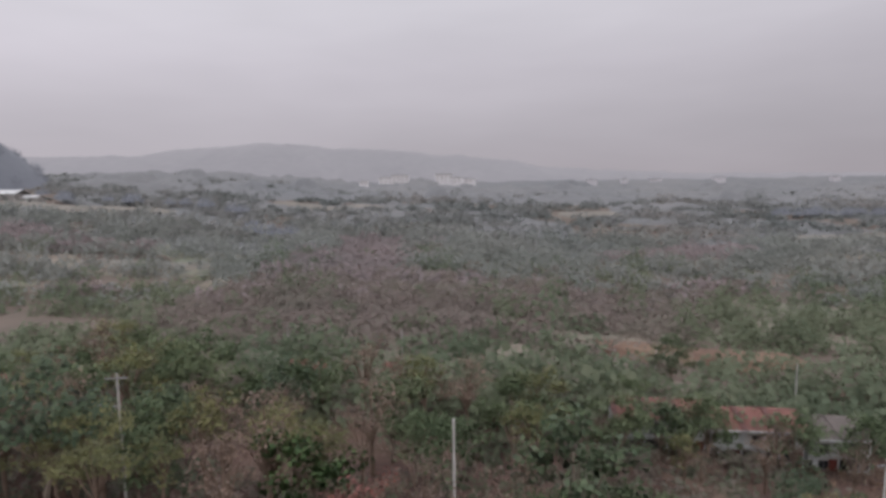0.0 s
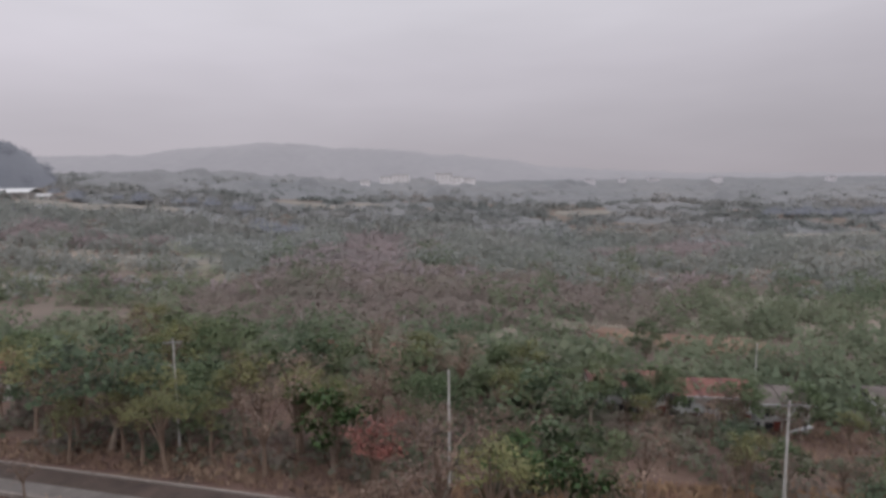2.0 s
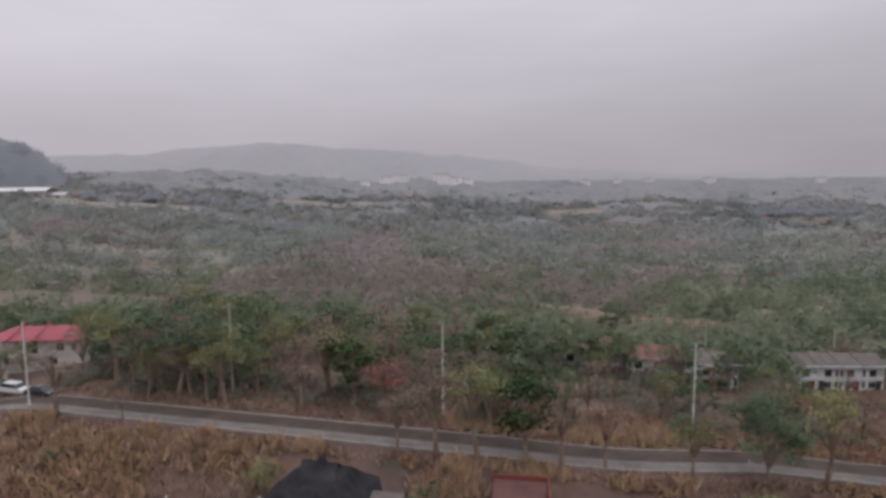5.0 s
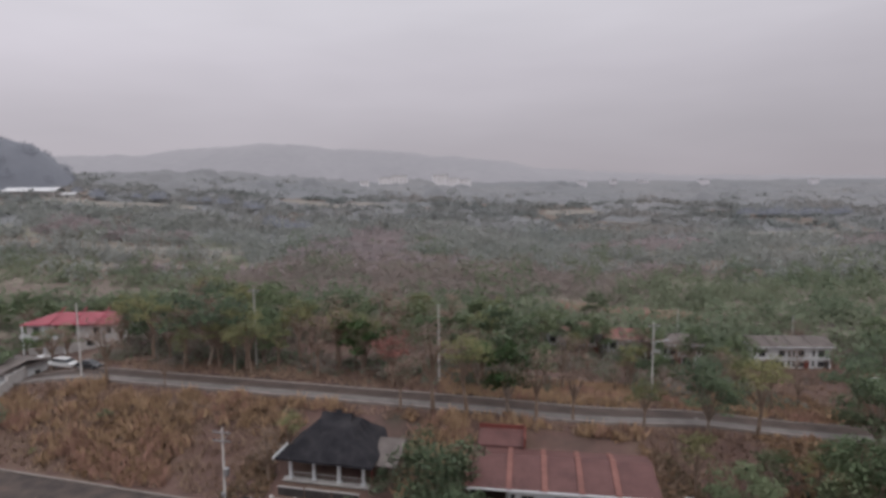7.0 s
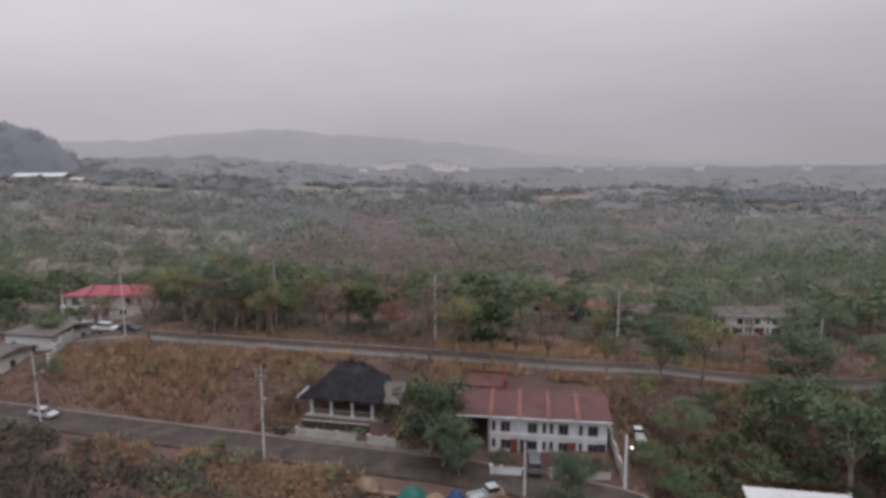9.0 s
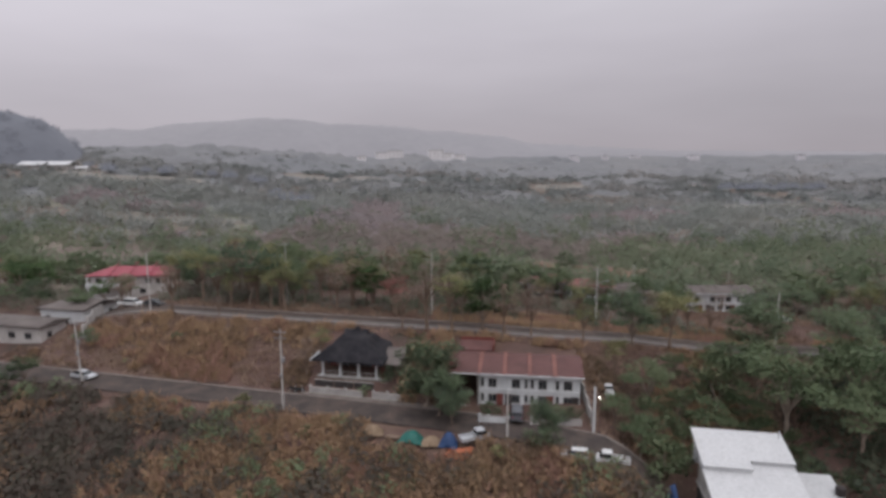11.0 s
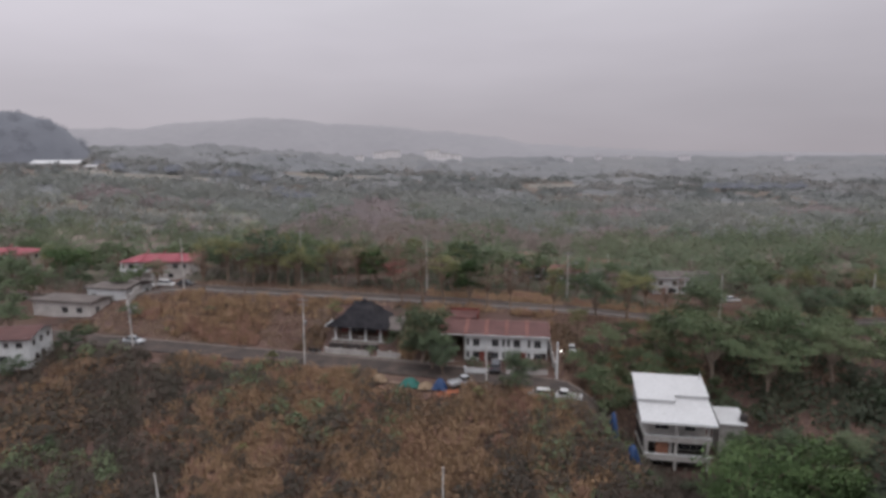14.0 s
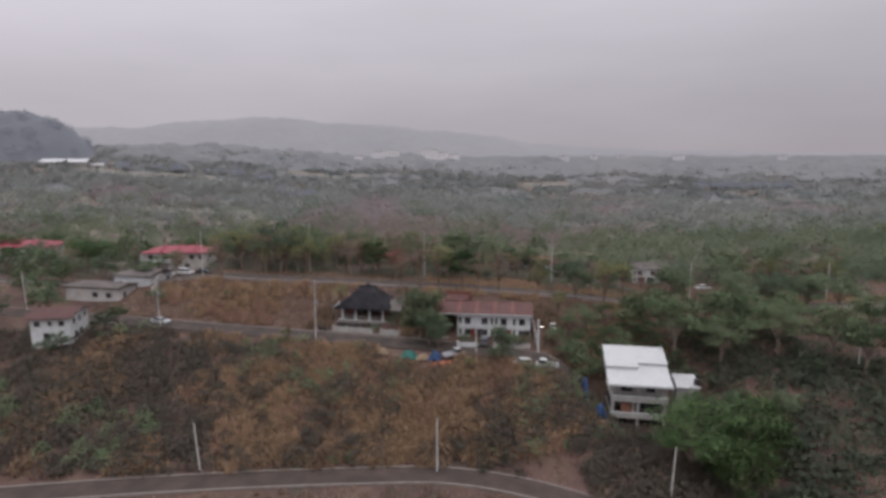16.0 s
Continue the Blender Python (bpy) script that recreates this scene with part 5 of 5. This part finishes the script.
plain_house("cottage", "white two-storey house with a low brown gable roof", pose(-80.6, 22.4, 2.0, 0, 0, 6), 7.6, 8.4, 5.4, "gable", M_PAINT, M_ROOF_BROWN, [(1.3, 3.6, 1.0, 1.1), (3.8, 3.7, 0.7, 0.9), (6.0, 3.6, 1.0, 1.0), (3.0, 0.9, 1.2, 1.2)], [(1.8, 3.6, 0.9, 1.1), (4.4, 3.6, 0.9, 1.1), (7.0, 3.9, 1.0, 0.9), (2.4, 0.7, 1.0, 1.1), (4.6, 0.8, 1.0, 1.1)], 0.9, 1.3)


def red_house(m, w):
    t = plain_house("red_roofed_house", "cream two-storey house with a bright red hip roof and balcony", m, w, 10, 5.4, "hip", M_CREAM, M_ROOF_RED, [(2, 3.4, 1.2, 1.3), (14.5, 3.4, 1.3, 1.3), (17, 3.4, 0.9, 1.3), (4, 0.8, 1.2, 1.2), (13, 0.8, 1.4, 1.2)], [(3, 3.4, 1.2, 1.3), (7, 3.4, 1.2, 1.3)], 0.9, 1.6)
    for x in (5.2, 10.0, 15.0):
        part("roof_strip", prism(bmesh.new(), [(-0.92, 5.5), (-0.92, 5.68), (5.0, 8.08), (5.0, 7.9)], x - 0.12, x + 0.12), M_ROOF_RED, t)
    part("balcony", boxes((-0.4, 8.6, -1.6, 0, 2.55, 2.75), (-0.4, 8.6, -1.62, -1.52, 2.75, 3.6), (-0.4, -0.3, -1.52, 0, 2.75, 3.6)), M_PAINT, t)
    # flat near-black panel painting the shade of a balcony opening
    part("painted_recess", boxes((6.0, 10.2, -0.04, 0.1, 2.8, 5.2)), M_DARK, t)
    for x in (0.0, 4.3, 8.4):
        part("column", boxes((x - 0.15, x + 0.15, -1.5, -1.2, -1.5, 2.55), (x - 0.12, x + 0.12, -1.5, -1.25, 2.75, 5.4)), M_PAINT, t)
    return t


red_house(pose(-84.6, 82.5, 6.0, 0, 0, 0), 19)
red_house(pose(-142.5, 96.0, 6.2, 0, 0, 0), 20.5)
plain_house("small_house", "small white house with a faded red roof among trees", pose(-23.2, 96, 7.7, 0, 0, -6), 5.4, 5.0, 2.5, "gable", M_PAINT, M_ROOF_TERRA, [(1.4, 0.8, 0.9, 1.0), (3.8, 0.8, 0.9, 1.0)], [(2.5, 0.8, 0.9, 1.0)], 0.5, 1.3)
plain_house("small_house", "small cream hut with a faded red roof among trees", pose(-8.0, 97, 7.6, 0, 0, -6), 3.2, 4.0, 2.0, "gable", M_CREAM, M_ROOF_TERRA, [(1.5, 0.8, 0.8, 0.8)], [], 0.4, 0.9)

# far buildings on the plain
shed = thing("shed", "long pale farm shed with a low white roof", "shed", pose(-301, 381, 32.5))
part("wall", boxes((0, 36, 0, 14, -6, 5.2)), M_GREYWALL, shed)
part("roof", gable_roof(bmesh.new(), -1, 37, -1, 15, 5.4, 7, 8.0, 5.4), M_ROOF_WHITE, shed)
plain_house("small_shed", "small pale farm shed", pose(-260, 381, 32.0), 9, 7, 3.4, "gable", M_GREYWALL, M_ROOF_WHITE, [(4, 1, 2, 1.4)], [], 0.5, 1.4)
for x, z, w, hh in ((-72, 37, 18, 11), (-54, 37, 24, 14), (-28, 36, 12, 8), (9, 37, 24, 15), (34, 37, 16, 10), (51, 37, 17, 7.5), (-100, 36, 12, 7)):
    t = thing("distant_block", "distant white institutional block at the foot of the hills", "building", pose(x, 850 + 0.1 * x, z + 3.5), "distant blocks")
    part("wall", boxes((0, w, 0, 12, -16, hh)), M_BACK_WHITE, t)
    part("roof", boxes((-0.6, w + 0.6, -0.6, 12.6, hh, hh + 0.7)), M_GREYWALL, t)
    for k in range(int(w // 6)):
        for s in range(max(1, int(hh // 4))):
            part("window", boxes((2 + 6 * k, 5 + 6 * k, -0.12, 0.05, hh - 3.2 - 4 * s, hh - 1.4 - 4 * s)), M_GREYWALL, t)
flood = thing("floodlight", "lit floodlight on a mast", "lamp", pose(-20, 846, 34))
part("mast", tube(bmesh.new(), [(0, 0, -14), (0, 0, 6)], [0.2, 0.12], 6), M_METAL, flood)
part("lamp", boxes((-1.0, 1.0, -0.3, 0.1, 5.6, 7.0), bevel=0.1), M_LAMP, flood)
far_rng = random.Random(31)
for k in range(7):
    x, y = far_rng.uniform(250, 880), far_rng.uniform(930, 1080)
    plain_house("distant_house", "pale distant house on the hazy plain", pose(x, y, 43.5 + far_rng.random()), far_rng.uniform(9, 20), 9, far_rng.uniform(2.5, 4), "hip", M_FAR_PALE, M_BACK_HILL, [(3, 1, 1.4, 1.2), (6.5, 1, 1.4, 1.2)], [], 0.6, 2.0, 10)


def field(label, cx, cy, w, d, turn, material):
    """A bare field laid over the land as a low uneven sheet."""
    n, k = 24, 6
    c, s = math.cos(radians(turn)), math.sin(radians(turn))
    vv = []
    for j in range(k + 1):
        for i in range(n + 1):
            u, v = (i / n - 0.5), (j / k - 0.5) * (1 - (2 * (i / n - 0.5)) ** 4 * 0.9)
            v *= 1 + 0.5 * noise.noise((i * 0.4, cx, 0))
            x, y = cx + u * w * c - v * d * s, cy + u * w * s + v * d * c
            edge = 1 - max(abs(2 * u), abs(2 * j / k - 1)) ** 6
            vv.append((x, y, h(x, y) - 1.2 + 3.0 * edge))
    ff = [(j * (n + 1) + i, j * (n + 1) + i + 1, (j + 1) * (n + 1) + i + 1, (j + 1) * (n + 1) + i) for j in range(k) for i in range(n)]
    return tagged(mesh_object("field", vv, ff, material, True), label, "field", "fields", "structure")


M_FIELD = surface("bare_straw_field", [(0.160, 0.147, 0.130), (0.189, 0.172, 0.151), (0.218, 0.197, 0.176)], 0.04, 0.6, bump=0.2)
field("pale straw field on the rise", -215, 372, 130, 26, 4, M_FIELD)
field("pale field strip", -80, 480, 110, 26, -3, M_FIELD)
field("bare pinkish field", 235, 335, 110, 20, 5, M_FIELD)
field("dry clearing in the scrub", -110, 238, 70, 12, 8, M_FIELD)
field("straw-coloured clearing behind the houses", 54, 120, 54, 14, -3, M_STRAW)
field("pale far field", 130, 470, 60, 40, 0, M_FIELD)


# ---------------------------------------------------------------- poles
def utility_pole(label, tall, arm=0, lamp=0, gear=False):
    """A tapered concrete pole; arm: cross-arms at the top; lamp: side (+1/-1) of a street-lamp bracket."""
    t = thing("utility_pole", label, "pole", pose(0, 0, 0), "utility poles")
    part("shaft", tube(bmesh.new(), [(0, 0, -1.0), (0, 0, tall * 0.5), (0, 0, tall)], [0.15, 0.125, 0.085], 10), M_POLE, t)
    for k in range(arm):
        a = part("cross_arm", boxes((-1.0, 1.0, -0.2, -0.1, tall - 0.5 - 0.9 * k, tall - 0.36 - 0.9 * k)), M_METAL, t)
        for x in (-0.85, -0.3, 0.45, 0.85):
            part("insulator", tube(bmesh.new(), [(x, -0.15, tall - 0.36 - 0.9 * k), (x, -0.15, tall - 0.26 - 0.9 * k), (x, -0.15, tall - 0.12 - 0.9 * k)], [0.05, 0.08, 0.03], 6), M_ROOF_BROWN, a)
    if arm:
        part("arm_brace", tube(bmesh.new(), [(0.05, -0.15, tall - 1.4), (0.8, -0.15, tall - 0.5)], [0.03, 0.03], 5), M_METAL, t)
    if lamp:
        b = part("lamp_bracket", tube(bmesh.new(), [(0, 0, tall - 3.2), (lamp * 0.8, -0.2, tall - 2.9), (lamp * 1.7, -0.4, tall - 2.7)], [0.05, 0.045, 0.04], 6), M_METAL, t)
        part("lamp_head", boxes((lamp * 2.0 - 0.4, lamp * 2.0 + 0.3, -0.58, -0.3, tall - 2.78, tall - 2.6), bevel=0.04), M_METAL, b)
    if gear:
        part("junction_box", boxes((0.12, 0.5, -0.25, 0.2, tall * 0.62, tall * 0.62 + 0.8), bevel=0.03), M_METAL, t)
        part("meter_box", boxes((-0.2, 0.2, -0.35, -0.12, tall * 0.45, tall * 0.45 + 0.5), bevel=0.02), M_METAL, t)
    return t


def put_pole(x, y, ob, turn=0, lean=(0, 0)):
    ob.matrix_world = pose(x, y, h(x, y), lean[0], lean[1], turn)
    return ob


TALL = "tall pale concrete utility pole beside the tree-lined road"
for x, y, tall, lamp, turn in ((-56, 53, 12.0, 0, 0), (-28.9, 56.3, 13.4, -1, 10), (1.6, 47.0, 12.2, 0, -8), (33.6, 44.3, 11.6, 1, 10), (68.0, 41.3, 10.2, 0, 5), (102.5, 40.0, 10.0, 0, 0)):
    put_pole(x, y, utility_pole(TALL, tall, 1 if lamp else 0, lamp), turn)
put_pole(-20.9, 17.2, utility_pole("tall concrete utility pole with cross-arms and boxes beside the street", 13.2, 2, 0, True), -14, (0, 0.6))
put_pole(-58, 31.2, utility_pole("concrete utility pole with a lamp bracket beside a parked car", 10.8, 1, 1, True), -14, (0, -2))
put_pole(10.8, 6.9, utility_pole("concrete pole before the terrace", 7.6, 0, 0))
put_pole(-33.2, -14.4, utility_pole("leaning pale pole beside the curving road", 8.2, 0, 0), 0, (0, -3.5))
put_pole(2.7, -15.3, utility_pole("pale concrete pole beside the curving road", 8.6, 0, 0))
put_pole(34.7, -25.1, utility_pole("pale concrete pole below the large green tree", 8.0, 0, 0), 0, (0, 2))
put_pole(-97, 46.4, utility_pole("concrete pole with a lamp bracket beside low houses", 10.0, 0, 1), 0, (0, -2))
put_pole(79.5, -0.6, utility_pole("short pale concrete pole on the wooded slope", 4.2, 0, 0))
for x, y, tall in ((-27, 111, 6.5), (-5.3, 105, 6.5), (41, 106, 6.0), (59.5, 94.3, 7.8), (84, 89, 7.4), (-104, 74, 9.0)):
    put_pole(x, y, utility_pole("thin pale pole beyond the tree belt", tall, 0, 0))
lamp_post = put_pole(23.2, 9.8, thing("lamp_post", "white lamp post with a lit lamp beside the terrace", "lamp post", pose(0, 0, 0)))
part("shaft", tube(bmesh.new(), [(0, 0, -0.8), (0, 0, 3.2), (0, 0, 6.4)], [0.2, 0.17, 0.14], 10), M_PAINT, lamp_post)
part("bracket", tube(bmesh.new(), [(0, 0, 5.0), (0.5, -0.2, 5.1)], [0.04, 0.04], 6), M_METAL, lamp_post)
part("lamp", boxes((0.42, 0.66, -0.36, -0.14, 4.88, 5.08), bevel=0.05), M_LAMP, lamp_post, "glowing white lamp")



# ---------------------------------------------------------------- vehicles
def wheels(t, xs_, half, r):
    for x in xs_:
        for s in (-1, 1):
            w = part("wheel", tube(bmesh.new(), [(x, s * (half - 0.2), r), (x, s * (half - 0.02), r)], [r, r], 14), M_TYRE, t)
            part("rim", tube(bmesh.new(), [(x, s * (half - 0.03), r), (x, s * half, r)], [r * 0.6, r * 0.5], 10), M_METAL, w)


def shell(outline, half, tuck, mat, t, name, label=""):
    """A body drawn out across y from a side outline in (x, z), drawn in towards the top by tuck."""
    bm = bmesh.new()
    top = max(z for _, z in outline)
    low = min(z for _, z in outline)
    a = [bm.verts.new((x, -half + tuck * (z - low) / (top - low), z)) for x, z in outline]
    b = [bm.verts.new((x, half - tuck * (z - low) / (top - low), z)) for x, z in outline]
    n = len(outline)
    bm.faces.new(a)
    bm.faces.new(b[::-1])
    for i in range(n):
        bm.faces.new((a[(i + 1) % n], a[i], b[i], b[(i + 1) % n]))
    bmesh.ops.recalc_face_normals(bm, faces=bm.faces)
    bmesh.ops.bevel(bm, geom=list(bm.edges), offset=0.05, segments=2, affect="EDGES", clamp_overlap=True)
    return part(name, bm, mat, t, label)


def car(label, m, paint, kind):
    t = thing("car" if kind != "pickup" else "pickup_truck", label, "car" if kind != "pickup" else "truck", m, "parked vehicles")
    if kind == "sedan":
        shell([(-2.2, 0.3), (2.2, 0.3), (2.25, 0.6), (1.2, 0.85), (-1.5, 0.9), (-2.2, 0.85)], 0.86, 0.06, paint, t, "body")
        shell([(-1.75, 0.88), (1.25, 0.86), (0.45, 1.34), (-0.95, 1.38)], 0.76, 0.16, M_GLASS, t, "cabin_glass")
        shell([(-0.98, 1.34), (0.5, 1.32), (0.3, 1.43), (-0.8, 1.44)], 0.62, 0.08, paint, t, "roof")
        wheels(t, (-1.35, 1.35), 0.86, 0.31)
        front, tail, z = 2.2, -2.2, 0.65
    elif kind == "suv":
        shell([(-2.2, 0.4), (2.2, 0.4), (2.25, 0.85), (1.25, 1.08), (-2.15, 1.1)], 0.9, 0.05, paint, t, "body")
        shell([(-2.1, 1.08), (1.3, 1.06), (0.6, 1.62), (-1.95, 1.66)], 0.82, 0.14, M_GLASS, t, "cabin_glass")
        shell([(-2.0, 1.62), (0.66, 1.60), (0.5, 1.74), (-1.85, 1.76)], 0.70, 0.06, paint, t, "roof")
        wheels(t, (-1.35, 1.4), 0.9, 0.37)
        front, tail, z = 2.2, -2.2, 0.9
    else:
        shell([(0.1, 0.42), (2.3, 0.42), (2.32, 0.95), (1.9, 1.12), (0.1, 1.12)], 0.82, 0.04, paint, t, "body")
        shell([(0.15, 1.1), (1.95, 1.1), (1.55, 1.72), (0.2, 1.76)], 0.78, 0.10, M_GLASS, t, "cabin_glass")
        shell([(0.15, 1.72), (1.58, 1.70), (1.5, 1.82), (0.2, 1.84)], 0.70, 0.05, paint, t, "roof")
        part("bed", boxes((-2.3, 0.05, -0.84, 0.84, 0.55, 0.66), (-2.3, 0.05, -0.84, -0.78, 0.66, 1.06), (-2.3, 0.05, 0.78, 0.84, 0.66, 1.06), (-2.3, -2.24, -0.78, 0.78, 0.66, 1.06), (-0.01, 0.05, -0.78, 0.78, 0.66, 1.3)), paint, t)
        part("chassis", boxes((-2.1, 1.9, -0.4, 0.4, 0.35, 0.54)), M_DARK, t)
        wheels(t, (-1.5, 1.45), 0.82, 0.31)
        front, tail, z = 2.3, -2.28, 0.75
    for s in (-1, 1):
        part("headlight", boxes((front - 0.06, front + 0.03, s * 0.6 - 0.16, s * 0.6 + 0.16, z - 0.07, z + 0.09), bevel=0.02), M_ROOF_WHITE, t)
        part("tail_light", boxes((tail - 0.03, tail + 0.05, s * 0.64 - 0.1, s * 0.64 + 0.1, z - 0.05, z + 0.15), bevel=0.02), M_ROOF_RED, t)
        part("mirror", boxes((0.85, 1.0, s * 0.92 - 0.1, s * 0.92 + 0.1, z + 0.25, z + 0.4), bevel=0.02), M_DARK, t)
    return t


P_WHITE, P_SILVER, P_BLACK, P_GREY = car_paint("white_car_paint", (0.55, 0.55, 0.55)), car_paint("silver_car_paint", (0.42, 0.43, 0.45)), car_paint("black_car_paint", (0.02, 0.021, 0.024)), car_paint("grey_car_paint", (0.13, 0.135, 0.15))
car("small white pickup truck with an open bed at the street's edge", at(23.2, 1.6, 162, 0.06, 0.88), P_WHITE, "pickup")
car("white van parked under a tree at the street's edge", at(18.9, 3.2, 165, 0.06, 0.78), P_WHITE, "suv")
car("silver sedan parked beside a utility pole", at(-58.8, 33.2, -18, 0.05), P_SILVER, "sedan")
car("white car parked near the red-roofed house", at(-71.6, 68.0, -20, 0.02), P_WHITE, "suv")
car("white car parked beside the tree-lined road", at(-63.6, 61.2, -16, 0.02), P_WHITE, "suv")
car("black car parked beside the tree-lined road", at(-57.4, 57.6, -15, 0.02), P_BLACK, "sedan")
car("dark grey car on the drive before the terrace", at(13.3, 14.2, 80, 0.05), P_GREY, "suv")
car("white pickup among trees beside the terrace", at(28.3, 19.2, 80, 0.05, 0.8), P_WHITE, "pickup")
car("white car among trees beyond the road", at(81, 60, 10, 0.02), P_WHITE, "sedan")
car("silver-grey pickup beside heaps of building materials", at(6.6, 8.4, 20, 0.05, 0.9), P_SILVER, "pickup")


def motorbike(m):
    t = thing("motorbike", "dark motorbike parked by the garden wall", "motorbike", m)
    for x in (-0.62, 0.62):
        w = part("wheel", tube(bmesh.new(), [(x, -0.06, 0.3), (x, 0.06, 0.3)], [0.3, 0.3], 14), M_TYRE, t)
        part("rim", tube(bmesh.new(), [(x, -0.07, 0.3), (x, 0.07, 0.3)], [0.17, 0.17], 10), M_METAL, w)
    part("body", boxes((-0.45, 0.4, -0.14, 0.14, 0.35, 0.7), bevel=0.06), P_BLACK, t)
    part("seat", boxes((-0.7, 0.1, -0.13, 0.13, 0.7, 0.82), bevel=0.04), M_TYRE, t)
    part("handlebar", tube(bmesh.new(), [(0.45, -0.35, 1.02), (0.5, 0, 0.98), (0.45, 0.35, 1.02)], [0.025] * 3, 6), M_METAL, t)
    part("fork", tube(bmesh.new(), [(0.62, 0, 0.3), (0.47, 0, 1.0)], [0.05, 0.04], 6), M_METAL, t)
    return t


motorbike(at(-21.2, 25.3, -20, 0.02))
motorbike(at(-20.2, 25.0, 10, 0.02))


# ---------------------------------------------------------------- small clutter by the building materials
def plank_stack(label, m, n, length, material):
    t = thing("plank_stack", label, "planks", m)
    r = random.Random(n)
    for k in range(n):
        p = part("plank", boxes((-length / 2, length / 2, -0.1, 0.1, 0, 0.05)), material, t)
        p.matrix_basis = pose(r.uniform(-0.2, 0.2), (k % 4) * 0.24 - 0.36, 0.02 + 0.06 * (k // 4), 0, 0, r.uniform(-4, 4))
    return t


plank_stack("stack of weathered timber planks beside the street", at(-4.4, 10.6, -15, 0.05), 10, 2.2, M_TWIG)
plank_stack("stack of reddish timber planks on the bank", at(5.4, 7.0, 20, 0.15), 8, 2.4, M_RUST)
plank_stack("loose pale boards beside the unfinished house", at(33.5, -9.5, 10, 0.1), 8, 3.0, M_CREAM)
for x, y, turn in ((9.2, 14.6, 0), (12.0, 13.8, 20), (16.4, 13.6, 0), (19.6, 12.8, 40)):
    pot = thing("plant_pot", "white plant pot with a small green shrub before the terrace", "plant pot", at(x, y, turn, 0.02), "plant pots")
    part("pot", tube(bmesh.new(), [(0, 0, 0), (0, 0, 0.35), (0, 0, 0.42)], [0.18, 0.26, 0.28], 12), M_PAINT, pot)
    q, soft = clumps(np.array([(0, 0, 0.75), (0.1, 0.1, 0.95)]), np.array([0.35, 0.28]), 60, 0.2, 1.0, 40, 0.6)
    quads_object("leaves", q, M_LEAF_GREEN, soft).parent = pot
